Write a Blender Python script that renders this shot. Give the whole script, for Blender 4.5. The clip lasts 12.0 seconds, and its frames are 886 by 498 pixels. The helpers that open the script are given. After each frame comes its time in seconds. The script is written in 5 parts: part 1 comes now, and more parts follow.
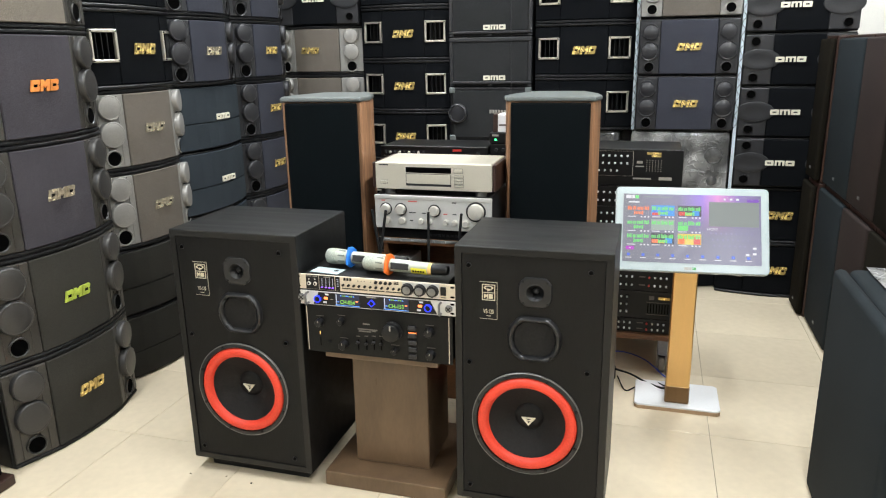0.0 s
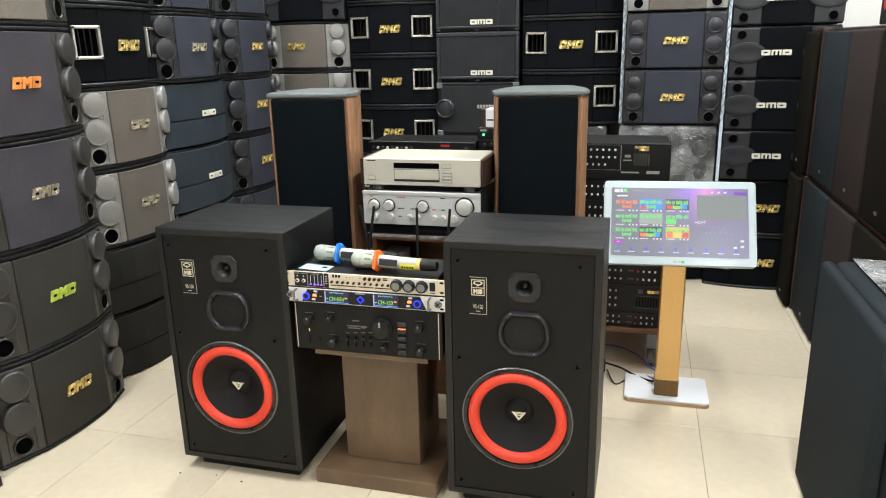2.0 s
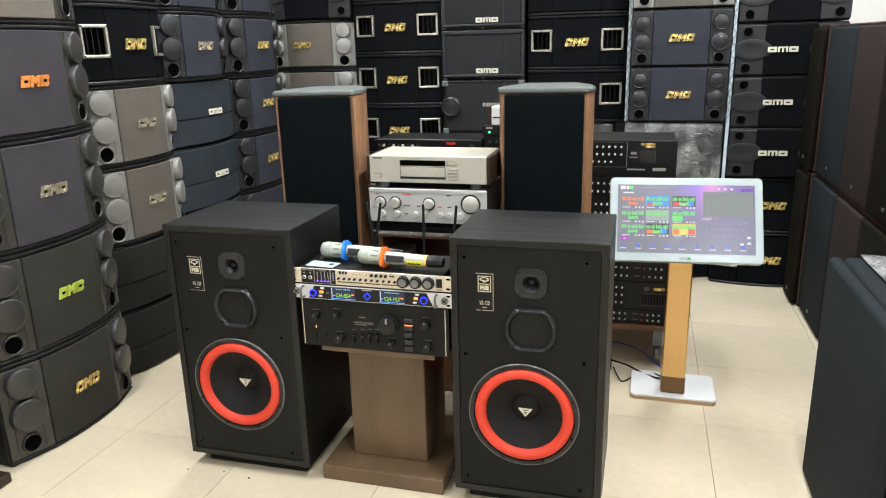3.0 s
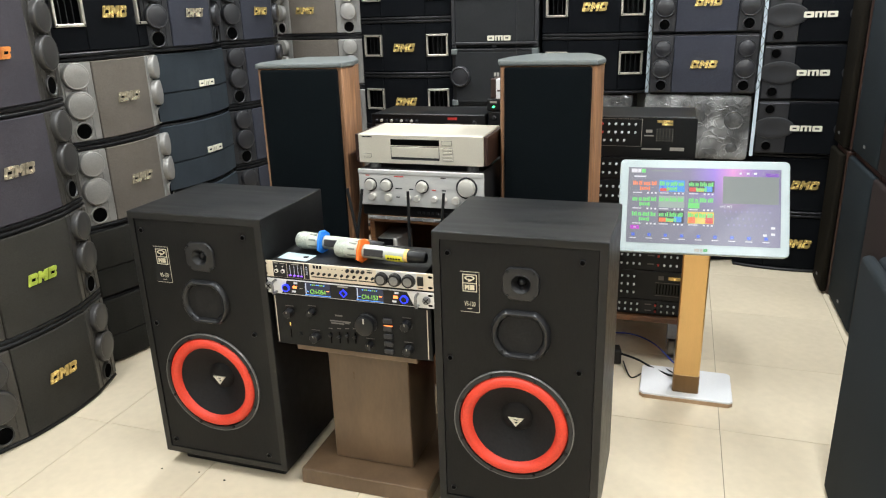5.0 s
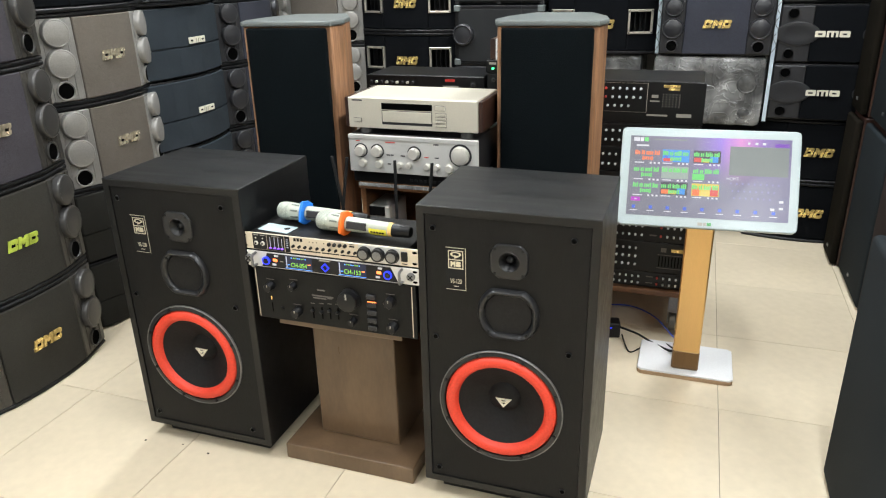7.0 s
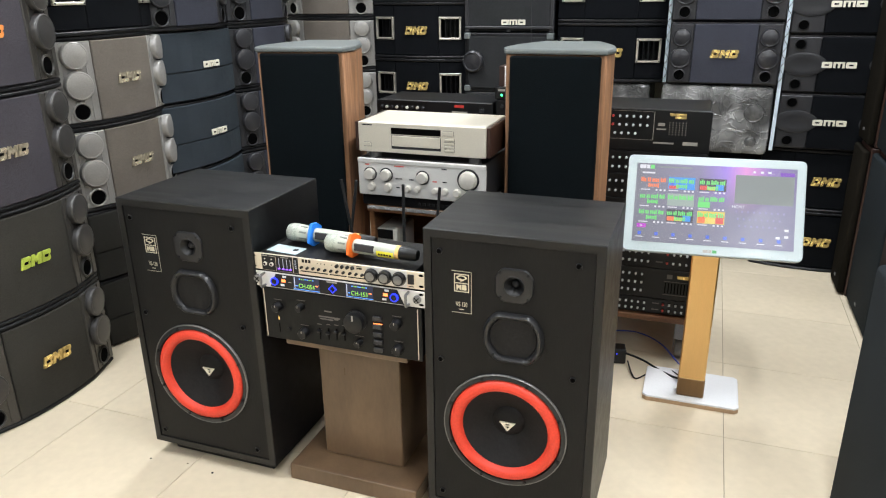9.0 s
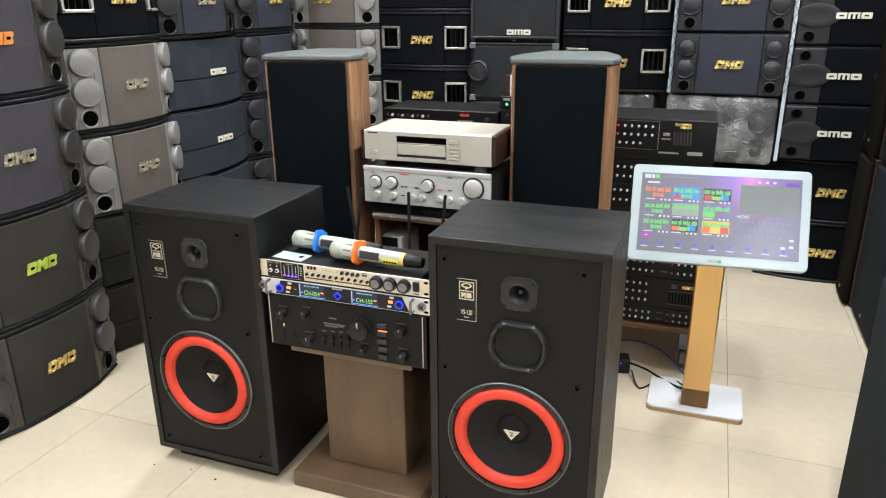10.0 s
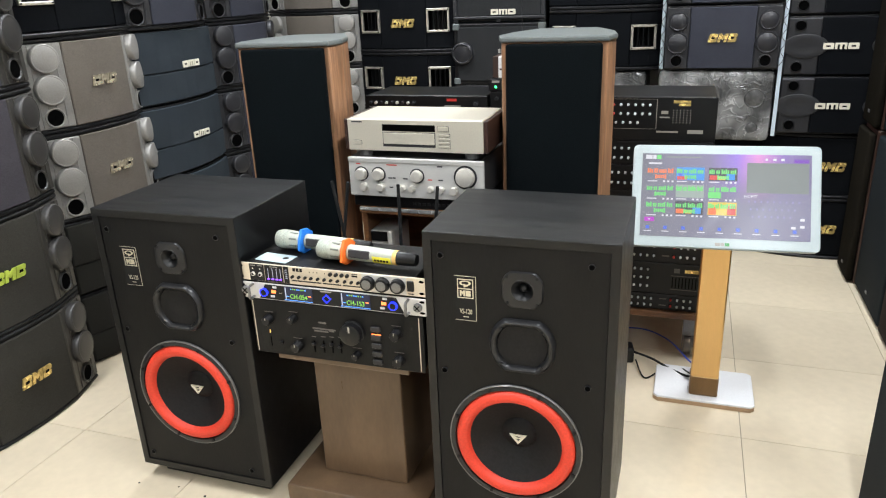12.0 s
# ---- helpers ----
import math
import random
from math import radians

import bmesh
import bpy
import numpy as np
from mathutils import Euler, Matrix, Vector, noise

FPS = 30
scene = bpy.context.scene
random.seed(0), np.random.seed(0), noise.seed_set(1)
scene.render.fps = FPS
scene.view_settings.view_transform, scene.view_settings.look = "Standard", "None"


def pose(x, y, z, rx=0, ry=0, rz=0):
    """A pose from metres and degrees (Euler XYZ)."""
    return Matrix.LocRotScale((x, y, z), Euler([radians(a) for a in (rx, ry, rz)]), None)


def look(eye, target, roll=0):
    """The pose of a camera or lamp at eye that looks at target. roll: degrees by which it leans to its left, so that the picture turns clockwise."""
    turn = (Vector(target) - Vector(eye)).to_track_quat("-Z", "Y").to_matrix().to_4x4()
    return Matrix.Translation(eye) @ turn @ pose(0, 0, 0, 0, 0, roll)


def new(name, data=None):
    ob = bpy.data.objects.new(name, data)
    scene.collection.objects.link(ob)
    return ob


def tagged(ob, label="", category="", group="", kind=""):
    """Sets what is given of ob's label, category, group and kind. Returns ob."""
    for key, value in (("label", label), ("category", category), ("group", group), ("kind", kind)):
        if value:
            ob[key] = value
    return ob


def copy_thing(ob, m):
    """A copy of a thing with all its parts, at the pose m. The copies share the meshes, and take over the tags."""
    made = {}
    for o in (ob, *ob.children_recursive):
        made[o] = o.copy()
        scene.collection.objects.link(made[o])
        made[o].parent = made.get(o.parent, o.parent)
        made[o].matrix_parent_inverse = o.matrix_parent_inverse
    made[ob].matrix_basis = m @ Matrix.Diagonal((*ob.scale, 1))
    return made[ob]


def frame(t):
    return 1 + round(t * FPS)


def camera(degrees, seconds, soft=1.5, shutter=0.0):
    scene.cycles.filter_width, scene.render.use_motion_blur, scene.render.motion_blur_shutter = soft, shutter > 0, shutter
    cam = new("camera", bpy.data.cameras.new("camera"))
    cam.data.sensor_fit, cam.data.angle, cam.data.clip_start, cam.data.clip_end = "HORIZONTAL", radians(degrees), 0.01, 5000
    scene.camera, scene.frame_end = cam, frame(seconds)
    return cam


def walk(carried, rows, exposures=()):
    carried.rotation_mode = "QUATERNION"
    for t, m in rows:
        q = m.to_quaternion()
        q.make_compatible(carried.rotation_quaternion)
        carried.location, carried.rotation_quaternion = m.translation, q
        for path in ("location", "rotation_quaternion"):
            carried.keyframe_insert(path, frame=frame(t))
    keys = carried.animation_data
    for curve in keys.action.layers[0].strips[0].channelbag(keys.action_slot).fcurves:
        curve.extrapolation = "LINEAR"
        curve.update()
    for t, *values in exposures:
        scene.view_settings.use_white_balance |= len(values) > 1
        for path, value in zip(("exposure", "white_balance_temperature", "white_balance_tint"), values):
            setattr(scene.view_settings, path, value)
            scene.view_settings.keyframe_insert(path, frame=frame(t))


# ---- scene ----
cam = camera(63.2, 12.0, soft=1.15)
PATH = [
    (0, (0.302, 0.019, 1.308), (-0.243, 1.868, 0.776), -1.0),
    (0.5, (0.306, 0.017, 1.306), (-0.222, 1.872, 0.774), -1.1),
    (1, (0.306, 0.021, 1.308), (-0.216, 1.876, 0.777), -1.1),
    (1.5, (0.305, 0.024, 1.306), (-0.214, 1.878, 0.765), -1.4),
    (2, (0.301, 0.024, 1.306), (-0.214, 1.878, 0.762), -1.3),
    (2.5, (0.295, 0.019, 1.303), (-0.23, 1.873, 0.767), -1.1),
    (3, (0.299, 0.018, 1.299), (-0.23, 1.868, 0.754), -1.5),
    (3.5, (0.296, 0.018, 1.297), (-0.229, 1.864, 0.737), -1.7),
    (3.7, (0.294, 0.015, 1.298), (-0.236, 1.859, 0.733), -2.0),
    (5.3, (0.362, 0.301, 1.313), (-0.258, 2.089, 0.664), -1.9),
    (5.5, (0.363, 0.321, 1.314), (-0.268, 2.102, 0.657), -2.1),
    (6, (0.364, 0.344, 1.319), (-0.272, 2.111, 0.628), -2.0),
    (6.5, (0.375, 0.36, 1.315), (-0.247, 2.112, 0.578), -1.4),
    (7, (0.38, 0.36, 1.318), (-0.238, 2.111, 0.574), -1.4),
    (9, (0.39, 0.344, 1.324), (-0.256, 2.11, 0.642), -0.8),
    (9.5, (0.388, 0.338, 1.323), (-0.267, 2.106, 0.655), -0.6),
    (10, (0.387, 0.338, 1.322), (-0.27, 2.109, 0.664), -0.5),
    (10.5, (0.386, 0.342, 1.32), (-0.27, 2.115, 0.668), -0.7),
    (11, (0.385, 0.346, 1.318), (-0.272, 2.114, 0.653), -0.8),
    (11.5, (0.38, 0.376, 1.315), (-0.264, 2.138, 0.62), -1.5),
    (12, (0.33, 0.444, 1.302), (-0.29, 2.214, 0.608), -2.4),
]
walk(cam, [(t, look(eye, target, roll)) for t, eye, target, roll in PATH], ((0, 0, 6500, 10), (7.2, 0, 6500, 10), (8.8, 0, 6400, 12), (12, 0, 6400, 12)))

# ---- world and lights ----
world = bpy.data.worlds.new("world")
scene.world = world
world.use_nodes = True
wn = world.node_tree
sky = wn.nodes.new("ShaderNodeTexSky")
sky.sky_type, sky.sun_disc, sky.sun_elevation, sky.sun_rotation = "NISHITA", False, radians(45), radians(200)
wn.links.new(sky.outputs[0], wn.nodes["Background"].inputs[0])
wn.nodes["Background"].inputs[1].default_value = 0.08


def ceiling_lamp(x, y, sx, sy, watts, colour=(0.91, 0.96, 1.0)):
    data = bpy.data.lights.new("ceiling_tube", "AREA")
    data.shape, data.size, data.size_y, data.energy, data.color = "RECTANGLE", sx, sy, watts, colour
    ob = new("ceiling_tube", data)
    ob.matrix_world = pose(x, y, 2.93)
    return ob


for lx in (-1.25, 0.75):
    for ly in (-0.9, 1.2, 3.3):
        ceiling_lamp(1.5 if lx > 0 and ly < 0 else lx, ly, 0.16, 1.2, (38 if lx < 0 else 47) * (0.74 if ly < 0 else 1.06 if ly < 2 else 1.14))
scene.view_settings.exposure = 0.0


# ---- materials ----
def material(name, base, rough=0.5, metal=0.0, blotch=0.12, blotch_size=3.0, grain=0.1, grain_size=250.0, bump=0.1, stretch=(1, 1, 1), vary=0.0,
             rough_vary=0.08, coat=0.0, spec=0.5):
    """Principled surface with large blotches, fine grain, relief and uneven gloss."""
    m = bpy.data.materials.new(name)
    m.use_nodes = True
    nt = m.node_tree
    bsdf = nt.nodes["Principled BSDF"]
    co = nt.nodes.new("ShaderNodeTexCoord")
    mp = nt.nodes.new("ShaderNodeMapping")
    mp.inputs["Scale"].default_value = stretch
    nt.links.new(co.outputs["Object"], mp.inputs[0])
    n1, n2 = nt.nodes.new("ShaderNodeTexNoise"), nt.nodes.new("ShaderNodeTexNoise")
    n1.inputs["Scale"].default_value, n1.inputs["Detail"].default_value = blotch_size, 4
    n2.inputs["Scale"].default_value, n2.inputs["Detail"].default_value = grain_size, 2
    nt.links.new(mp.outputs[0], n1.inputs[0])
    nt.links.new(mp.outputs[0], n2.inputs[0])

    def around(node, amount):
        r = nt.nodes.new("ShaderNodeMapRange")
        r.inputs["From Min"].default_value, r.inputs["From Max"].default_value = 0.3, 0.7
        r.inputs["To Min"].default_value, r.inputs["To Max"].default_value = 1 - amount, 1 + amount
        nt.links.new(node.outputs[0], r.inputs[0])
        return r.outputs[0]

    def product(a, b):
        r = nt.nodes.new("ShaderNodeMath")
        r.operation = "MULTIPLY"
        nt.links.new(a, r.inputs[0])
        nt.links.new(b, r.inputs[1])
        return r.outputs[0]

    value = product(around(n1, blotch), around(n2, grain))
    if vary:
        info = nt.nodes.new("ShaderNodeObjectInfo")
        r = nt.nodes.new("ShaderNodeMapRange")
        r.inputs["To Min"].default_value, r.inputs["To Max"].default_value = 1 - vary, 1 + vary
        nt.links.new(info.outputs["Random"], r.inputs[0])
        value = product(value, r.outputs[0])
    tint = nt.nodes.new("ShaderNodeVectorMath")
    tint.operation = "SCALE"
    tint.inputs[0].default_value = base
    nt.links.new(value, tint.inputs["Scale"])
    nt.links.new(tint.outputs[0], bsdf.inputs["Base Color"])
    rv = nt.nodes.new("ShaderNodeMapRange")
    rv.inputs["To Min"].default_value, rv.inputs["To Max"].default_value = max(rough - rough_vary, 0.02), min(rough + rough_vary, 1)
    nt.links.new(n1.outputs[0], rv.inputs[0])
    nt.links.new(rv.outputs[0], bsdf.inputs["Roughness"])
    bsdf.inputs["Metallic"].default_value = metal
    bsdf.inputs["Coat Weight"].default_value = coat
    bsdf.inputs["Specular IOR Level"].default_value = spec
    if bump:
        b = nt.nodes.new("ShaderNodeBump")
        b.inputs["Strength"].default_value, b.inputs["Distance"].default_value = bump, 0.002
        nt.links.new(n2.outputs[0], b.inputs["Height"])
        nt.links.new(b.outputs[0], bsdf.inputs["Normal"])
    return m


def glow(name, colour, strength):
    m = bpy.data.materials.new(name)
    m.use_nodes = True
    bsdf = m.node_tree.nodes["Principled BSDF"]
    bsdf.inputs["Base Color"].default_value = (0.01, 0.01, 0.01, 1)
    bsdf.inputs["Emission Color"].default_value = (*colour, 1)
    bsdf.inputs["Emission Strength"].default_value = strength
    return m


def cloth(name, base, spec=0.12):
    return material(name, base, 0.88, blotch=0.16, blotch_size=4, grain=0.3, grain_size=420, bump=0.35, vary=0.08, rough_vary=0.05, spec=spec)


TILE = material("cream_tile", (0.68, 0.585, 0.43), 0.16, blotch=0.05, blotch_size=2.2, grain=0.03, grain_size=30, bump=0.015, vary=0.03, rough_vary=0.05)
GROUT = material("grout", (0.30, 0.25, 0.18), 0.8, grain=0.2)
WALL = material("white_paint", (0.80, 0.78, 0.73), 0.75, blotch=0.04, grain=0.03, grain_size=180, bump=0.08)
WALL_LOW_BOUNCE = material("low_bounce_grey", (0.22, 0.21, 0.20), 0.75, blotch=0.04, grain=0.03, grain_size=180, bump=0.08)
CEIL = material("ceiling_paint", (0.82, 0.81, 0.78), 0.8, blotch=0.03, grain=0.03)
ASH = material("black_ash_vinyl", (0.0026, 0.0028, 0.0031), 0.44, blotch=0.25, blotch_size=5, grain=0.4, grain_size=60, bump=0.12, stretch=(0.5, 7, 7), rough_vary=0.12, spec=0.46)
BAFFLE = material("black_baffle", (0.0050, 0.0050, 0.0050), 0.5, blotch=0.2, blotch_size=4, grain=0.25, grain_size=120, bump=0.15, stretch=(3, 1, 0.4), spec=0.24)
VINYL = material("black_vinyl", (0.0056, 0.0058, 0.0066), 0.42, blotch=0.2, grain=0.2, grain_size=300, bump=0.3, vary=0.1, spec=0.32)
PLASTIC = material("black_plastic", (0.0060, 0.0060, 0.0065), 0.38, blotch=0.1, grain=0.1, bump=0.05, spec=0.35)
RUBBER = material("rubber", (0.012, 0.012, 0.012), 0.7, blotch=0.1, grain=0.1, spec=0.2)
# near-black paints the shade inside holes and slots; also for inlays and windows
HOLE_INLAY_BLACK = material("hole_shade_and_inlay_black", (0.0018, 0.0018, 0.0018), 0.9, blotch=0.1, grain=0.1, bump=0, spec=0.02)
CLOTH_PURPLE = cloth("cloth_purple_grey", (0.052, 0.048, 0.056))
CLOTH_OLIVE = cloth("cloth_olive_grey", (0.038, 0.036, 0.031))
CLOTH_DUSK = cloth("cloth_dusk", (0.024, 0.0235, 0.0205))
CLOTH_BEIGE = cloth("cloth_beige", (0.17, 0.15, 0.125))
CLOTH_TAUPE = cloth("cloth_taupe", (0.135, 0.118, 0.100))
CLOTH_BLUE = cloth("cloth_blue_black", (0.031, 0.039, 0.047))
CLOTH_SLATE = cloth("cloth_slate", (0.038, 0.040, 0.052))
CLOTH_BLACK = cloth("cloth_black", (0.0055, 0.0062, 0.0075), 0.05)
CLOTH_TOWER = cloth("cloth_tower", (0.0028, 0.0045, 0.0055), 0.07)
CLOTH_BROWN = cloth("cloth_brown", (0.026, 0.0185, 0.017))
CLOTH_MOSS = cloth("cloth_moss", (0.0105, 0.0088, 0.0062), 0.05)
CLOTH_NAVY = cloth("cloth_navy", (0.0150, 0.0195, 0.0225))
CLOTH_SEA = cloth("cloth_sea_grey", (0.0165, 0.0205, 0.0230))
PANEL_BRONZE = material("bronze_grey_panel", (0.060, 0.056, 0.050), 0.36, metal=0.3, blotch=0.18, grain=0.15, bump=0.1, vary=0.06)
DOME_BRONZE = material("bronze_grey_dome", (0.050, 0.048, 0.046), 0.34, metal=0.2, blotch=0.15, grain=0.1, bump=0.1)
PANEL_DARK = material("dark_panel", (0.028, 0.028, 0.030), 0.42, blotch=0.15, grain=0.15, bump=0.1, vary=0.06, spec=0.35)
PANEL_SILVER = material("silver_panel", (0.28, 0.272, 0.256), 0.38, metal=0.25, blotch=0.1, grain=0.1, bump=0.05)
DOME_DARK = material("dark_dome", (0.026, 0.026, 0.029), 0.36, blotch=0.15, grain=0.1, bump=0.1)
DOME_SILVER = material("silver_dome", (0.30, 0.29, 0.27), 0.38, metal=0.25, blotch=0.1, grain=0.1, bump=0.1)
WRAPPED_DOME = material("wrapped_dome", (0.12, 0.12, 0.118), 0.25, metal=0.3, blotch=0.3, blotch_size=25, grain=0.2, grain_size=60)
GREYRING = material("grey_ring", (0.22, 0.22, 0.22), 0.35, metal=0.7)
GOLD = material("gold_badge", (0.86, 0.62, 0.22), 0.26, metal=0.6, blotch=0.5, blotch_size=40, grain=0.25, grain_size=90, bump=0.25)
COPPER = material("orange_badge", (0.95, 0.33, 0.08), 0.4, metal=0.3, blotch=0.3, blotch_size=25, grain=0.1, bump=0)
LIME = material("lime_badge", (0.55, 0.66, 0.10), 0.4, metal=0.3, blotch=0.3, blotch_size=25, grain=0.1, bump=0)
CHROME = material("chrome_badge", (0.82, 0.72, 0.52), 0.26, metal=0.68, blotch=0.4, blotch_size=40, grain=0.25, grain_size=90, bump=0.25)
IVORY = material("ivory_badge", (0.78, 0.74, 0.60), 0.45, blotch=0.1, grain=0.05, bump=0)
STEEL = material("horn_frame", (0.62, 0.58, 0.50), 0.35, metal=0.8, blotch=0.2, blotch_size=20, grain=0.1)
RED = material("red_surround", (0.68, 0.047, 0.020), 0.55, blotch=0.08, blotch_size=8, grain=0.1, grain_size=200, bump=0.2)
CONE = material("paper_cone", (0.012, 0.0115, 0.0115), 0.6, blotch=0.2, blotch_size=8, grain=0.25, grain_size=150, bump=0.25, spec=0.2)
GASKET = material("woofer_frame", (0.014, 0.014, 0.015), 0.3, blotch=0.1, grain=0.1, spec=0.4)
VENEER = material("walnut_veneer", (0.29, 0.150, 0.078), 0.42, blotch=0.3, blotch_size=6, grain=0.25, grain_size=30, bump=0.1, stretch=(7, 7, 0.4), coat=0.2)
TOPGREY = material("grey_lacquer_top", (0.12, 0.135, 0.132), 0.36, blotch=0.1, grain=0.1)
STANDWOOD = material("brown_stand_paint", (0.132, 0.083, 0.047), 0.30, blotch=0.22, blotch_size=5, grain=0.06, grain_size=60, bump=0.05, stretch=(2, 2, 0.6))
CABWOOD = material("orange_brown_wood", (0.17, 0.075, 0.030), 0.45, blotch=0.25, blotch_size=5, grain=0.2, grain_size=40, stretch=(1, 1, 6))
CHAMPAGNE = material("champagne_plate", (0.70, 0.62, 0.50), 0.38, metal=0.5, blotch=0.05, grain=0.06, grain_size=300, bump=0.03, stretch=(0.3, 1, 4))
SILVERFACE = material("silver_face", (0.66, 0.65, 0.62), 0.38, metal=0.3, blotch=0.05, grain=0.05, bump=0.03, stretch=(0.3, 1, 4))
GOLDFACE = material("pale_gold_face", (0.64, 0.60, 0.50), 0.42, metal=0.35, blotch=0.05, grain=0.05, bump=0.03)
PLYWOOD = material("tan_board_edge", (0.42, 0.27, 0.15), 0.5, blotch=0.2, grain=0.15)
WHITEPLATE = material("white_plate", (0.78, 0.78, 0.78), 0.3, blotch=0.04, grain=0.03, bump=0.02)
BRASS = material("brushed_gold_pole", (0.78, 0.50, 0.21), 0.30, metal=0.85, blotch=0.03, grain=0.04, grain_size=200, stretch=(8, 8, 0.2), bump=0.04)
MICWHITE = material("mic_shell", (0.43, 0.45, 0.38), 0.32, blotch=0.05, grain=0.05)
MICGRILLE = material("mic_grille", (0.40, 0.43, 0.37), 0.45, metal=0.4, grain=0.4, grain_size=500, bump=0.6)
MICSLOT = material("mic_slot", (0.16, 0.18, 0.15), 0.6, blotch=0.1, grain=0.1)
BLUERING = material("blue_silicone", (0.02, 0.22, 0.80), 0.5, grain=0.05)
ORANGERING = material("orange_silicone", (0.90, 0.17, 0.02), 0.5, grain=0.05)
YELLOW = material("yellow_label", (0.80, 0.72, 0.05), 0.5, grain=0.05)
AMBER = material("amber_tape", (0.80, 0.50, 0.16), 0.4, grain=0.05)
PAPER = material("paper_card", (0.42, 0.52, 0.54), 0.6, blotch=0.15, blotch_size=20, grain=0.05)
FRAMEWHITE = material("screen_bezel", (0.41, 0.48, 0.49), 0.3, blotch=0.03, grain=0.02, bump=0)
BLUEWIRE = material("blue_cable", (0.03, 0.07, 0.45), 0.45, grain=0.05)
KNOBRED = material("red_knob", (0.55, 0.04, 0.03), 0.45, grain=0.05)
KNOBWHITE = material("white_knob", (0.62, 0.66, 0.68), 0.45, grain=0.05)
KNOBYELLOW = material("yellow_knob", (0.72, 0.60, 0.16), 0.45, grain=0.05)
KNOBSILVER = material("silver_knob", (0.76, 0.73, 0.66), 0.3, metal=0.4, grain=0.05)
PLATELINE = material("plate_line", (0.80, 0.76, 0.62), 0.3, metal=0.75, blotch=0.1, grain=0.05, bump=0)
POLE_FOOT_DARK = material("pole_foot_dark_band", (0.19, 0.11, 0.048), 0.38, metal=0.6, blotch=0.15, grain=0.08, grain_size=200, stretch=(8, 8, 0.2), bump=0.04)
PRINT = material("pale_print", (0.34, 0.32, 0.28), 0.6, grain=0.05, bump=0)
PRINTDIM = material("dim_print", (0.12, 0.11, 0.10), 0.6, grain=0.05, bump=0)
PRINTRED = material("red_print", (0.60, 0.10, 0.08), 0.6, grain=0.05, bump=0)
MAHOGANY = material("mahogany", (0.034, 0.015, 0.010), 0.4, blotch=0.25, grain=0.2, grain_size=40, stretch=(5, 5, 0.5))
STRIPBLUE = material("pale_gap_strip", (0.60, 0.70, 0.76), 0.4, blotch=0.08, grain=0.05)
GREENLED = glow("green_led", (0.05, 1.0, 0.25), 4)
BLUELED = glow("blue_led", (0.012, 0.03, 1.0), 2.6)
PURPLELED = glow("purple_led", (0.30, 0.10, 1.0), 2)
ORANGELED = glow("orange_led", (1.0, 0.22, 0.05), 3)
AMBERLED = glow("amber_led", (1.0, 0.6, 0.15), 2)
DISPLAYGREEN = glow("display_green", (0.40, 1.0, 0.10), 0.95)
DISPLAYBACK = glow("display_back", (0.008, 0.014, 0.05), 1.0)
DISPLAYBLUE = glow("display_blue", (0.10, 0.35, 1.0), 2.0)
WHITELED = glow("white_led", (0.8, 0.85, 1.0), 0.8)


